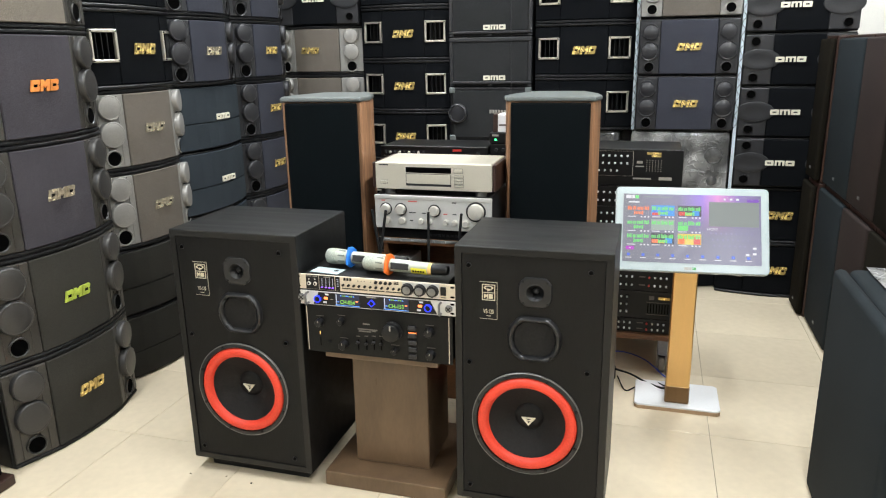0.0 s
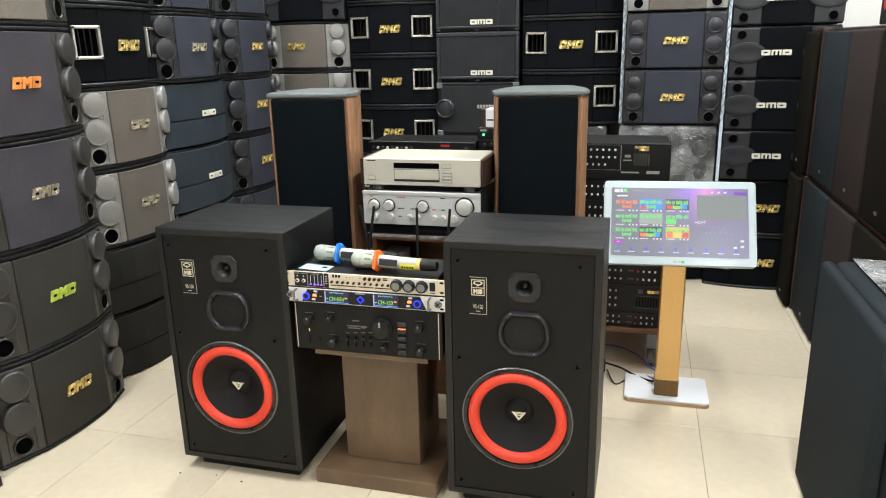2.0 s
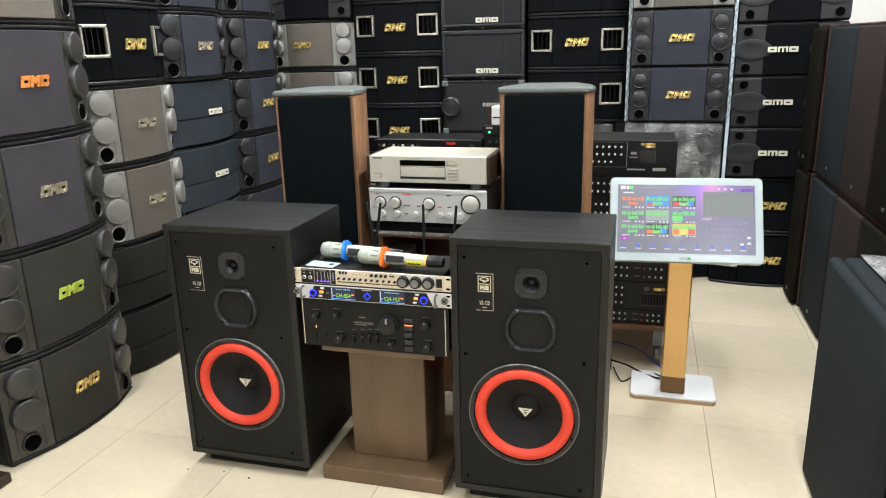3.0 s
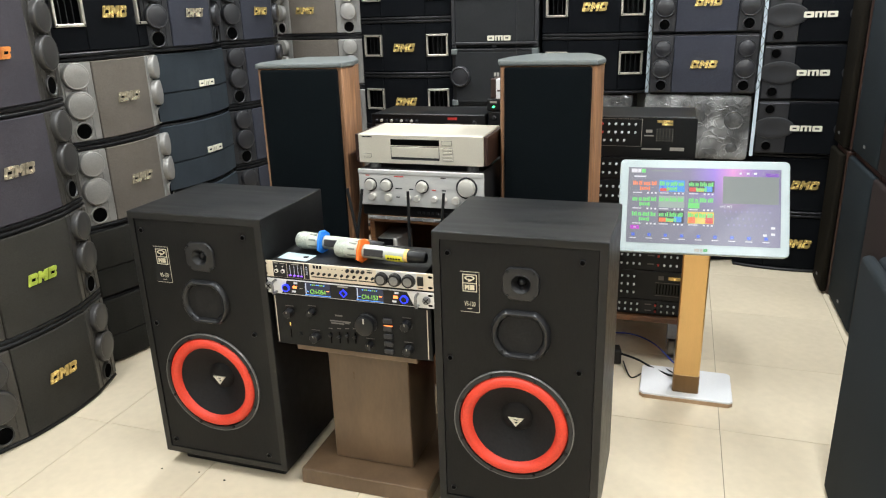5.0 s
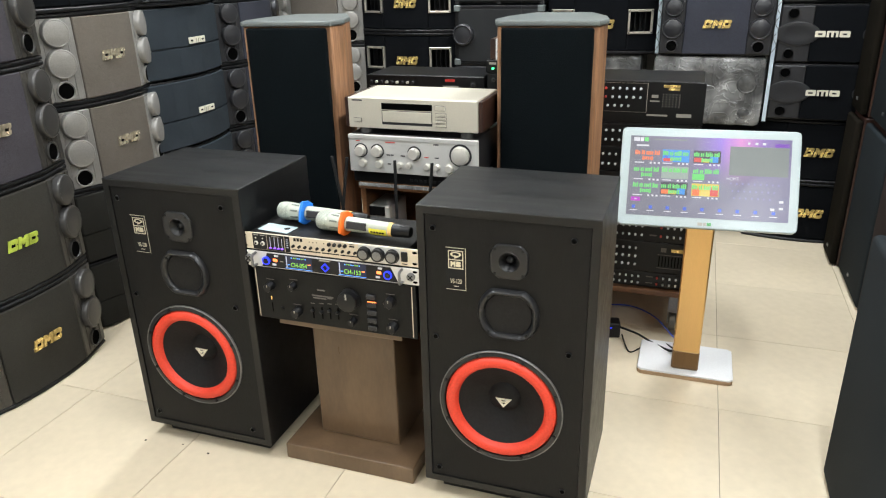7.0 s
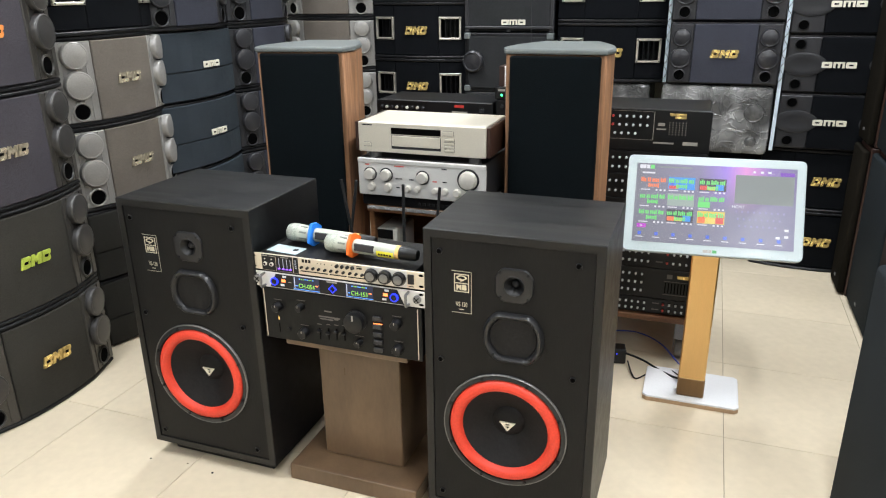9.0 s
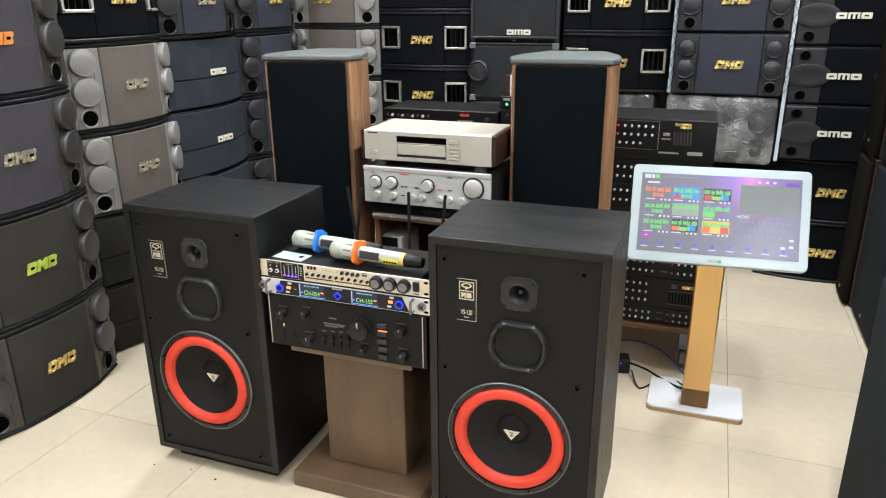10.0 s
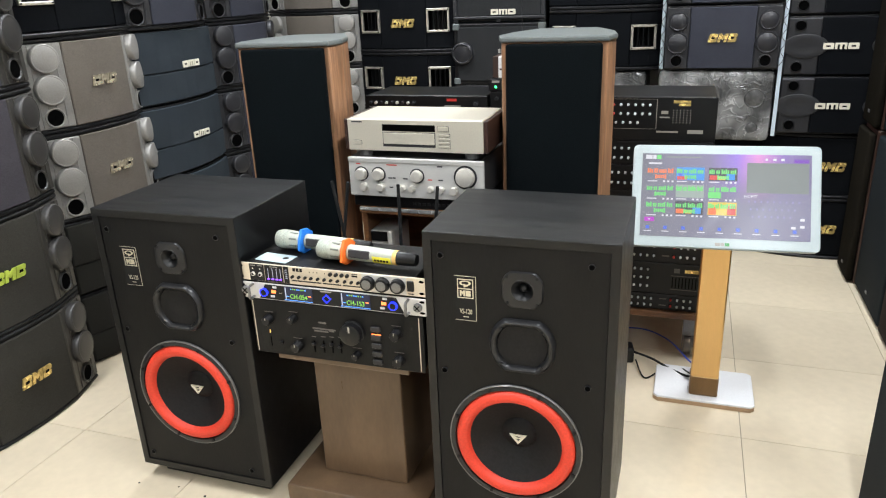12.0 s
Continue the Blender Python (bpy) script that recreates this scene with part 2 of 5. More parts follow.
def film():
    """Crinkled stretch wrap: a glossy layer over grey, whitened along its fine creases, their highlights painted in."""
    m = material("stretch_wrap", (0.1, 0.1, 0.1), 0.2, bump=0.0)
    nt = m.node_tree
    bsdf = nt.nodes["Principled BSDF"]
    co = nt.nodes.new("ShaderNodeTexCoord")

    def ridges(scale, turn, size, distortion):
        mp = nt.nodes.new("ShaderNodeMapping")
        mp.inputs["Scale"].default_value, mp.inputs["Rotation"].default_value = scale, turn
        no = nt.nodes.new("ShaderNodeTexNoise")
        no.inputs["Scale"].default_value, no.inputs["Detail"].default_value, no.inputs["Distortion"].default_value = size, 2, distortion
        off = nt.nodes.new("ShaderNodeMath")
        off.operation, off.inputs[1].default_value = "SUBTRACT", 0.5
        flat = nt.nodes.new("ShaderNodeMath")
        flat.operation = "ABSOLUTE"
        line = nt.nodes.new("ShaderNodeMapRange")
        line.inputs["From Min"].default_value, line.inputs["From Max"].default_value = 0.0, 0.030
        line.inputs["To Min"].default_value, line.inputs["To Max"].default_value = 1.0, 0.0
        nt.links.new(co.outputs["Object"], mp.inputs[0])
        nt.links.new(mp.outputs[0], no.inputs[0])
        nt.links.new(no.outputs[0], off.inputs[0])
        nt.links.new(off.outputs[0], flat.inputs[0])
        nt.links.new(flat.outputs[0], line.inputs[0])
        return line.outputs[0]

    def blend(kind, a, b):
        r = nt.nodes.new("ShaderNodeMath")
        r.operation = kind
        nt.links.new(a, r.inputs[0])
        nt.links.new(b, r.inputs[1])
        return r.outputs[0]

    crease = blend("MAXIMUM", ridges((6, 6, 11), (0.2, 0.8, 0.1), 1.5, 0.9), ridges((12, 12, 5), (0.3, -0.5, 0.2), 1.6, 0.7))
    where = nt.nodes.new("ShaderNodeTexNoise")
    where.inputs["Scale"].default_value, where.inputs["Detail"].default_value = 7, 2
    nt.links.new(co.outputs["Object"], where.inputs[0])
    patch = nt.nodes.new("ShaderNodeMapRange")
    patch.inputs["From Min"].default_value, patch.inputs["From Max"].default_value = 0.42, 0.70
    nt.links.new(where.outputs[0], patch.inputs[0])
    fine = blend("MULTIPLY", crease, crease)
    white = blend("MULTIPLY", blend("MULTIPLY", fine, crease), patch.outputs[0])
    painted_haze = nt.nodes.new("ShaderNodeMapRange")
    painted_haze.inputs["To Min"].default_value, painted_haze.inputs["To Max"].default_value = 0.0, 0.36
    nt.links.new(patch.outputs[0], painted_haze.inputs[0])
    amount = blend("MAXIMUM", white, painted_haze.outputs[0])
    # pale colour paints in the crease highlights and a hazy sheen
    mix = nt.nodes.new("ShaderNodeMixRGB")
    mix.inputs[1].default_value, mix.inputs[2].default_value = (0.085, 0.085, 0.083, 1), (0.78, 0.78, 0.76, 1)
    nt.links.new(amount, mix.inputs[0])
    nt.links.new(mix.outputs[0], bsdf.inputs["Base Color"])
    b = nt.nodes.new("ShaderNodeBump")
    b.inputs["Strength"].default_value, b.inputs["Distance"].default_value = 0.6, 0.005
    nt.links.new(crease, b.inputs["Height"])
    nt.links.new(b.outputs[0], bsdf.inputs["Normal"])
    return m


WRAP = film()


def clear_film():
    """Clear protective film: lets the screen through and throws back creased highlights."""
    m = bpy.data.materials.new("clear_film")
    m.use_nodes = True
    nt = m.node_tree
    nt.nodes.remove(nt.nodes["Principled BSDF"])
    clear, shine, mix = nt.nodes.new("ShaderNodeBsdfTransparent"), nt.nodes.new("ShaderNodeBsdfGlossy"), nt.nodes.new("ShaderNodeMixShader")
    shine.inputs["Roughness"].default_value = 0.2
    mix.inputs[0].default_value = 0.010
    co, no, b = nt.nodes.new("ShaderNodeTexCoord"), nt.nodes.new("ShaderNodeTexNoise"), nt.nodes.new("ShaderNodeBump")
    no.noise_type = "RIDGED_MULTIFRACTAL"
    no.inputs["Scale"].default_value, no.inputs["Detail"].default_value, no.inputs["Distortion"].default_value = 5.0, 3, 1.5
    b.inputs["Strength"].default_value, b.inputs["Distance"].default_value = 0.5, 0.006
    nt.links.new(co.outputs["Object"], no.inputs[0])
    nt.links.new(no.outputs[0], b.inputs["Height"])
    nt.links.new(b.outputs[0], shine.inputs["Normal"])
    nt.links.new(clear.outputs[0], mix.inputs[1])
    nt.links.new(shine.outputs[0], mix.inputs[2])
    nt.links.new(mix.outputs[0], nt.nodes["Material Output"].inputs[0])
    return m


CLEAR = clear_film()


# ---- mesh helpers ----
def part(name, bm, mat, parent=None, label="", smooth=False):
    me = bpy.data.meshes.new(name)
    bmesh.ops.recalc_face_normals(bm, faces=bm.faces)
    bm.to_mesh(me)
    bm.free()
    me.materials.append(mat)
    if smooth:
        for p in me.polygons:
            p.use_smooth = True
        me.set_sharp_from_angle(angle=radians(38))
    ob = new(name, me)
    if parent is not None:
        ob.parent = parent
    if label:
        tagged(ob, label=label)
    return ob


def thing(name, m, label, category, group=""):
    ob = new(name)
    ob.empty_display_size = 0.1
    ob.matrix_basis = m
    return tagged(ob, label=label, category=category, group=group)


def box(x0, x1, y0, y1, z0, z1, bevel=0.0, bm=None, segments=1):
    """A box, its edges eased by bevel; joined to bm if that is given."""
    own = bmesh.new()
    bmesh.ops.create_cube(own, size=1, matrix=Matrix.LocRotScale(((x0 + x1) / 2, (y0 + y1) / 2, (z0 + z1) / 2), None, (x1 - x0, y1 - y0, z1 - z0)))
    if bevel:
        bmesh.ops.bevel(own, geom=own.edges[:], offset=bevel, segments=segments, affect="EDGES", profile=0.5)
    return join(bm, own)


def join(bm, own):
    if bm is None:
        return own
    me = bpy.data.meshes.new("scratch")
    own.to_mesh(me)
    own.free()
    bm.from_mesh(me)
    bpy.data.meshes.remove(me)
    return bm


def prism(plan, z0, z1, bevel=0.0, bm=None, segments=1):
    """An upright prism over a plan of (x, y) corners."""
    own = bmesh.new()
    face = own.faces.new([own.verts.new((x, y, z0)) for x, y in plan])
    top = bmesh.ops.extrude_face_region(own, geom=[face])
    bmesh.ops.translate(own, verts=[v for v in top["geom"] if isinstance(v, bmesh.types.BMVert)], vec=(0, 0, z1 - z0))
    if bevel:
        sharp = [e for e in own.edges if len(e.link_faces) == 2 and e.calc_face_angle(0) > radians(25)]
        bmesh.ops.bevel(own, geom=sharp, offset=bevel, segments=segments, affect="EDGES", profile=0.5)
    return join(bm, own)


def lathe(profile, m=Matrix(), seg=32, bm=None, sx=1.0, sz=1.0, close=False):
    """Turns a profile of (radius, height towards the viewer) round the local -y axis, then places it by m."""
    own = bmesh.new()
    rings = []
    for r, d in profile:
        if r < 1e-6:
            rings.append([own.verts.new((0, -d, 0))])
        else:
            rings.append([own.verts.new((sx * r * math.cos(2 * math.pi * i / seg), -d, sz * r * math.sin(2 * math.pi * i / seg))) for i in range(seg)])
    pairs = list(zip(rings, rings[1:]))
    if close:
        pairs.append((rings[-1], rings[0]))
    for a, b in pairs:
        for i in range(seg):
            j = (i + 1) % seg
            if len(a) == 1 and len(b) == 1:
                continue
            if len(a) == 1:
                own.faces.new((a[0], b[i], b[j]))
            elif len(b) == 1:
                own.faces.new((a[i], b[0], a[j]))
            else:
                own.faces.new((a[i], b[i], b[j], a[j]))
    bmesh.ops.transform(own, matrix=m, verts=own.verts)
    return join(bm, own)


def clipped(profile, r, cx, cz, m, seg=48, cap=True):
    """Rings like a lathe's, but with the circle of radius r cut off at cx to the sides and cz above and below; profile: (scale, height)."""
    own = bmesh.new()
    rings = []
    for k, d in profile:
        ring = []
        for i in range(seg):
            a = 2 * math.pi * i / seg
            x, z = r * math.cos(a), r * math.sin(a)
            ring.append(own.verts.new((k * min(max(x, -cx), cx), -d, k * min(max(z, -cz), cz))))
        rings.append(ring)
    for a, b in zip(rings, rings[1:]):
        for i in range(seg):
            j = (i + 1) % seg
            own.faces.new((a[i], b[i], b[j], a[j]))
    if cap:
        own.faces.new(rings[-1])
    return placed(own, m)


def at(x, y, z, turn=0):
    return pose(x, y, z, 0, 0, turn)


def tube(points, radius, bm=None, seg=8):
    """A round cable through points, with bends smoothed."""
    pts = [Vector(p) for p in points]
    fine = []
    for i in range(len(pts) - 1):
        p0, p1, p2, p3 = pts[max(i - 1, 0)], pts[i], pts[i + 1], pts[min(i + 2, len(pts) - 1)]
        for k in range(8):
            t = k / 8
            fine.append(0.5 * ((2 * p1) + (p2 - p0) * t + (2 * p0 - 5 * p1 + 4 * p2 - p3) * t * t + (3 * p1 - p0 - 3 * p2 + p3) * t ** 3))
    fine.append(pts[-1])
    own = bmesh.new()
    rings = []
    for i, p in enumerate(fine):
        d = (fine[min(i + 1, len(fine) - 1)] - fine[max(i - 1, 0)]).normalized()
        side = d.cross(Vector((0.3, 0.2, 1))).normalized()
        up = side.cross(d)
        rings.append([own.verts.new(p + radius * (side * math.cos(2 * math.pi * k / seg) + up * math.sin(2 * math.pi * k / seg))) for k in range(seg)])
    for a, b in zip(rings, rings[1:]):
        for k in range(seg):
            own.faces.new((a[k], b[k], b[(k + 1) % seg], a[(k + 1) % seg]))
    own.faces.new(rings[0])
    own.faces.new(rings[-1])
    return join(bm, own)


def writing(name, text, size, m, mat, parent, depth=0.0004):
    """Raised letters in the built-in font; they face -y before m."""
    cu = bpy.data.curves.new("scratch_text", "FONT")
    cu.body, cu.size, cu.extrude, cu.align_x, cu.align_y = text, size, depth, "CENTER", "CENTER"
    ob = bpy.data.objects.new("scratch_text", cu)
    scene.collection.objects.link(ob)
    me = bpy.data.meshes.new_from_object(ob.evaluated_get(bpy.context.evaluated_depsgraph_get()))
    bpy.data.objects.remove(ob)
    bpy.data.curves.remove(cu)
    me.transform(m @ pose(0, 0, 0, 90))
    me.materials.clear()
    me.materials.append(mat)
    word = new(name, me)
    word.parent = parent
    return word


def bow(x, half, depth):
    """Set-back of a gently rounded front at x."""
    return depth * (x / half) ** 2


def arc(x0, x1, half, depth, n=8):
    return [(x0 + (x1 - x0) * i / n, bow(x0 + (x1 - x0) * i / n, half, depth)) for i in range(n + 1)]


def shell(x0, x1, half, depth, out, inner, n=8):
    """Plan of a slab that follows the rounded front, standing out by out and going in by inner."""
    front = [(x, y - out) for x, y in arc(x0, x1, half, depth, n)]
    back = [(x, y + inner) for x, y in reversed(arc(x0, x1, half, depth, n))]
    return front + back


def letter(parent, outline, x, z, w, h, y, lean, mat, label):
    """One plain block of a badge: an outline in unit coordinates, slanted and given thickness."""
    own = bmesh.new()
    pts = [(x + w * u + lean * h * v, z + h * v) for u, v in outline]
    face = own.faces.new([own.verts.new((p, y, q)) for p, q in pts])
    g = bmesh.ops.extrude_face_region(own, geom=[face])
    bmesh.ops.translate(own, verts=[v for v in g["geom"] if isinstance(v, bmesh.types.BMVert)], vec=(0, 0.005, 0))
    return part("badge_block", own, mat, parent, label)


NOTCHED = ((0, 0), (0.86, 0), (1, 0.12), (1, 0.40), (0.84, 0.5), (0.98, 0.6), (0.98, 0.9), (0.84, 1), (0, 1))
PEAKED = ((0, 0), (0.3, 0), (0.3, 0.5), (0.5, 0.25), (0.7, 0.5), (0.7, 0), (1, 0), (1, 1), (0.72, 1), (0.5, 0.72), (0.28, 1), (0, 1))
ROUNDED = ((0.08, 0), (0.92, 0), (1, 0.1), (1, 0.9), (0.92, 1), (0.08, 1), (0, 0.9), (0, 0.1))
INLAY = ((0, 0), (1, 0), (1, 1), (0, 1))
ARCHED = ((0, 0), (0.2, 0), (0.2, 0.74), (0.4, 0.74), (0.4, 0), (0.6, 0), (0.6, 0.74), (0.8, 0.74), (0.8, 0), (1, 0), (1, 1), (0, 1))


def badge(parent, x, z, w, h, y, mat, style, label):
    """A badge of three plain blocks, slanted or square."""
    kinds, lean = ((NOTCHED, PEAKED, NOTCHED), 0.25) if style == "slanted" else ((ROUNDED, ARCHED, ROUNDED), 0.0)
    for k, (u, v) in enumerate(((0.0, 0.30), (0.335, 0.33), (0.70, 0.30))):
        letter(parent, kinds[k], x - w / 2 + w * u, z - h / 2, w * v, h, y, lean, mat, label)
        if k != 1:
            letter(parent, INLAY, x - w / 2 + w * (u + 0.27 * v) + lean * h * 0.38, z - h * 0.12, w * v * 0.42, h * 0.24, y - 0.0008, lean, HOLE_INLAY_BLACK, "dark inlay")


def open_box(w, d, z0, z1, t):
    """A box open at the front (y = 0), with walls t thick, in one piece."""
    own = bmesh.new()
    o = [own.verts.new(p) for p in ((-w / 2, 0, z0), (w / 2, 0, z0), (w / 2, 0, z1), (-w / 2, 0, z1), (-w / 2, d, z0), (w / 2, d, z0), (w / 2, d, z1), (-w / 2, d, z1))]
    a, b, c, e = w / 2 - t, z0 + t, z1 - t, d - t
    q = [own.verts.new(p) for p in ((-a, 0, b), (a, 0, b), (a, 0, c), (-a, 0, c), (-a, e, b), (a, e, b), (a, e, c), (-a, e, c))]
    for s in (o, q):
        own.faces.new((s[4], s[5], s[6], s[7]))
        for i in range(4):
            j = (i + 1) % 4
            own.faces.new((s[i], s[j], s[4 + j], s[4 + i]))
    for i in range(4):
        j = (i + 1) % 4
        own.faces.new((o[i], o[j], q[j], q[i]))
    bmesh.ops.recalc_face_normals(own, faces=own.faces)
    outer = [ed for ed in own.edges if all(v in o for v in ed.verts)]
    bmesh.ops.bevel(own, geom=outer, offset=0.003, segments=2, affect="EDGES", profile=0.5)
    return own


def placed(bm, m):
    bmesh.ops.transform(bm, matrix=m, verts=bm.verts)
    return bm


def slab(name, x0, x1, y0, y1, z0, z1, mat, bevel=0.0):
    return tagged(part(name, box(x0, x1, y0, y1, z0, z1, bevel), mat), kind="structure")


# ---- the room ----
XL, XR, YF, YB, ZC = -2.28, 1.62, -1.96, 4.56, 3.0
floor = slab("floor", XL - 0.1, XR + 0.1, YF - 0.1, YB + 0.1, -0.12, -0.003, GROUT)
tagged(floor, label="glossy cream ceramic tile floor with thin joints", category="floor")
ceiling = slab("ceiling", XL - 0.1, XR + 0.1, YF - 0.1, YB + 0.1, ZC, ZC + 0.12, CEIL)
tagged(ceiling, label="plain white painted ceiling", category="ceiling")
for nm, a in (("wall_west", (XL - 0.12, XL, YF, YB)), ("wall_east", (XR, XR + 0.12, YF, YB)),
              ("wall_north", (XL - 0.12, XR + 0.12, YB, YB + 0.12)), ("wall_south", (XL - 0.12, XR + 0.12, YF - 0.12, YF))):
    # the unseen south wall is made grey to cut bounce onto speaker fronts
    south = nm == "wall_south"
    tagged(slab(nm, *a, -0.003, ZC, WALL_LOW_BOUNCE if south else WALL), label="unseen end wall, grey to cut bounce light" if south else "plain white painted wall", category="wall")


# ---- loudspeaker boxes of the stacks ----
MADE = {}


def stacked(key, build, m):
    """Builds a kind once and copies it afterwards."""
    if key in MADE:
        return copy_thing(MADE[key], m)
    MADE[key] = build(m)
    return MADE[key]


def lips(ob, plan, h, mat):
    """Rolled lips along the top and the bottom of a cabinet's front."""
    for name, z in (("bottom_lip", 0.0), ("top_lip", h - 0.016)):
        part(name, prism(plan, z, z + 0.014, 0.004), mat, ob)


def round_box(w, h, d, grille, panel, dome, mark, label, style="slanted", mark_x=0.0, mark_w=0.11):
    """Rounded karaoke box with two covered tweeters and a port on each angled side panel."""
    def build(m):
        ob = thing("karaoke_speaker", m, label, "speaker", "stacked karaoke speakers")
        a, b, ya, yb = w * 0.262, w / 2, 0.014, 0.062
        front = [(-b, yb)] + arc(-a, a, a, ya) + [(b, yb)]
        cab = [(x, y + 0.012) for x, y in front] + [(b - 0.03, d), (-b + 0.03, d)]
        part("cabinet", prism(cab, 0.001, h - 0.002, 0.006, segments=2), VINYL, ob)
        part("grille", prism(shell(-a + 0.001, a - 0.001, a, ya, 0.004, 0.008), 0.017, h - 0.019, 0.003), grille, ob)
        lips(ob, [(x, y - 0.002) for x, y in front] + [(b - 0.002, yb + 0.03), (-b + 0.002, yb + 0.03)], h, VINYL)
        theta = math.degrees(math.atan2(yb - ya, b - a))
        length = math.hypot(yb - ya, b - a)
        for s in (-1, 1):
            mid = Matrix.Translation((s * (a + b) / 2, (ya + yb) / 2, 0)) @ pose(0, 0, 0, 0, 0, s * theta)
            bm = box(-length / 2 + 0.002, length / 2 - 0.002, -0.003, 0.012, 0.017, h - 0.019, 0.003)
            for k in range(4):
                x = -length / 2 + length * (0.2 + 0.2 * k)
                box(x - 0.0012, x + 0.0012, -0.0055, 0.0, 0.02, h - 0.022, 0.0006, bm)
            bmesh.ops.transform(bm, matrix=mid, verts=bm.verts)
            side = part("side_panel", bm, panel, ob)
            for r, z in ((0.152 * h, 0.79), (0.162 * h, 0.465)):
                bm = lathe([(r, 0.0), (r, 0.016), (r * 0.99, 0.0205), (r * 0.96, 0.0235), (r * 0.90, 0.0250), (r * 0.86, 0.0242), (r * 0.80, 0.0252), (r * 0.5, 0.0272), (0, 0.0280)], mid @ at(0, 0, z * h), 24)
                part("tweeter_cover", bm, dome, side, smooth=True)
            bm = lathe([(0.034, 0.002), (0.034, 0.008), (0.031, 0.010), (0.0275, 0.007), (0.0265, 0.002)], mid @ at(0, -0.001, 0.17 * h), 20)
            port = part("port_ring", bm, dome, side, smooth=True)
            # flat disc coloured like the port's shaded inside; no recess is cut
            part("port_hole", lathe([(0.0285, 0.0062), (0.0, 0.0058)], mid @ at(0, -0.001, 0.17 * h), 20), HOLE_INLAY_BLACK, port)
        badge(ob, mark_x, h * 0.5, mark_w, 0.036, bow(mark_x, a, ya) - 0.011, mark, style, "raised metallic badge")
        return ob
    return build


def horn_box(w, h, d, label, mark=GOLD):
    """Wide black karaoke box with a square finned horn at each end."""
    def build(m):
        ob = thing("karaoke_speaker", m, label, "speaker", "stacked karaoke speakers")
        half, dep = w / 2, 0.045
        hx0, hx1, hz0, hz1 = half - 0.138, half - 0.020, h * 0.335, h * 0.738
        back = [(x, y + 0.085) for x, y in arc(-half, half, half, dep)] + [(half - 0.02, d), (-half + 0.02, d)]
        part("cabinet", prism(back, 0.001, h - 0.002, 0.004), VINYL, ob)
        bm = prism(shell(-hx0, hx0, half, dep, 0.004, 0.084), 0.017, h - 0.019, 0.004)
        for s in (-1, 1):
            for z0, z1 in ((0.017, hz0), (hz1, h - 0.019)):
                e = sorted((s * (hx0 + 0.0005), s * half))
                prism(shell(e[0], e[1], half, dep, 0.004, 0.084, 3), z0, z1, 0.004, bm)
            e = sorted((s * hx1, s * half))
            prism(shell(e[0], e[1], half, dep, 0.004, 0.084, 2), hz0, hz1, 0.002, bm)
        part("grille", bm, CLOTH_BLACK, ob)
        lips(ob, shell(-half, half, half, dep, 0.010, 0.05), h, VINYL)
        for s in (-1, 1):
            x0, x1 = sorted((s * hx0, s * hx1))
            yy = bow((x0 + x1) / 2, half, dep)
            slope = math.degrees(math.atan(2 * dep * (x0 + x1) / 2 / half ** 2))
            mm = at((x0 + x1) / 2, yy, (hz0 + hz1) / 2, slope)
            ww, hh, t = (x1 - x0) / 2, (hz1 - hz0) / 2, 0.011
            bm = bmesh.new()
            box(-ww, ww, -0.012, 0.004, hh - t, hh, 0.002, bm)
            box(-ww, ww, -0.012, 0.004, -hh, -hh + t, 0.002, bm)
            box(-ww, -ww + t, -0.0115, 0.004, -hh + t, hh - t, 0.002, bm)
            box(ww - t, ww, -0.0115, 0.004, -hh + t, hh - t, 0.002, bm)
            bmesh.ops.transform(bm, matrix=mm, verts=bm.verts)
            horn = part("horn_frame", bm, STEEL, ob, "bare metal horn frame")
            for k in (-1, 0, 1):
                part("horn_fin", placed(box(k * ww * 0.42 - 0.002, k * ww * 0.42 + 0.002, 0.004, 0.07, -hh + t, hh - t, 0.0006), mm), PLASTIC, horn)
            for sx in (-1, 1):
                for sz in (-1, 1):
                    part("screw", placed(lathe([(0.0035, 0), (0.0035, 0.003), (0, 0.004)], at(sx * (ww - 0.006), -0.012, sz * (hh - 0.006)), 8), mm), PLASTIC, horn)
        badge(ob, 0, h * 0.5, 0.12, 0.042, -0.012, mark, "slanted", "gold raised badge")
        return ob
    return build


def framed_box(w, h, d, label):
    """Flat-fronted box: recessed cloth in a frame, with a slotted foot rail."""
    def build(m):
        ob = thing("karaoke_speaker", m, label, "speaker", "stacked karaoke speakers")
        part("cabinet", box(-w / 2, w / 2, 0.02, d, 0.001, h - 0.002, 0.005), VINYL, ob)
        bm = bmesh.new()
        box(-w / 2, w / 2, 0, 0.0195, h - 0.026, h - 0.003, 0.004, bm)
        box(-w / 2, w / 2, 0, 0.0195, 0.016, 0.031, 0.004, bm)
        box(-w / 2, -w / 2 + 0.02, 0.001, 0.0195, 0.031, h - 0.026, 0.003, bm)
        box(w / 2 - 0.02, w / 2, 0.001, 0.0195, 0.031, h - 0.026, 0.003, bm)
        for k in (-1, 0, 1):
            box(k * (w / 2 - 0.012) - 0.011, k * (w / 2 - 0.012) + 0.011, 0.004, 0.0195, 0.002, 0.016, 0.002, bm)
        part("front_frame", bm, PANEL_DARK, ob)
        part("grille", box(-w / 2 + 0.021, w / 2 - 0.021, 0.006, 0.0195, 0.032, h - 0.027, 0.002), cloth_panel, ob)
        badge(ob, 0.025, 0.050, 0.125, 0.026, 0.001, IVORY, "open", "ivory raised badge")
        return ob
    return build


cloth_panel = cloth("cloth_charcoal", (0.026, 0.027, 0.028))


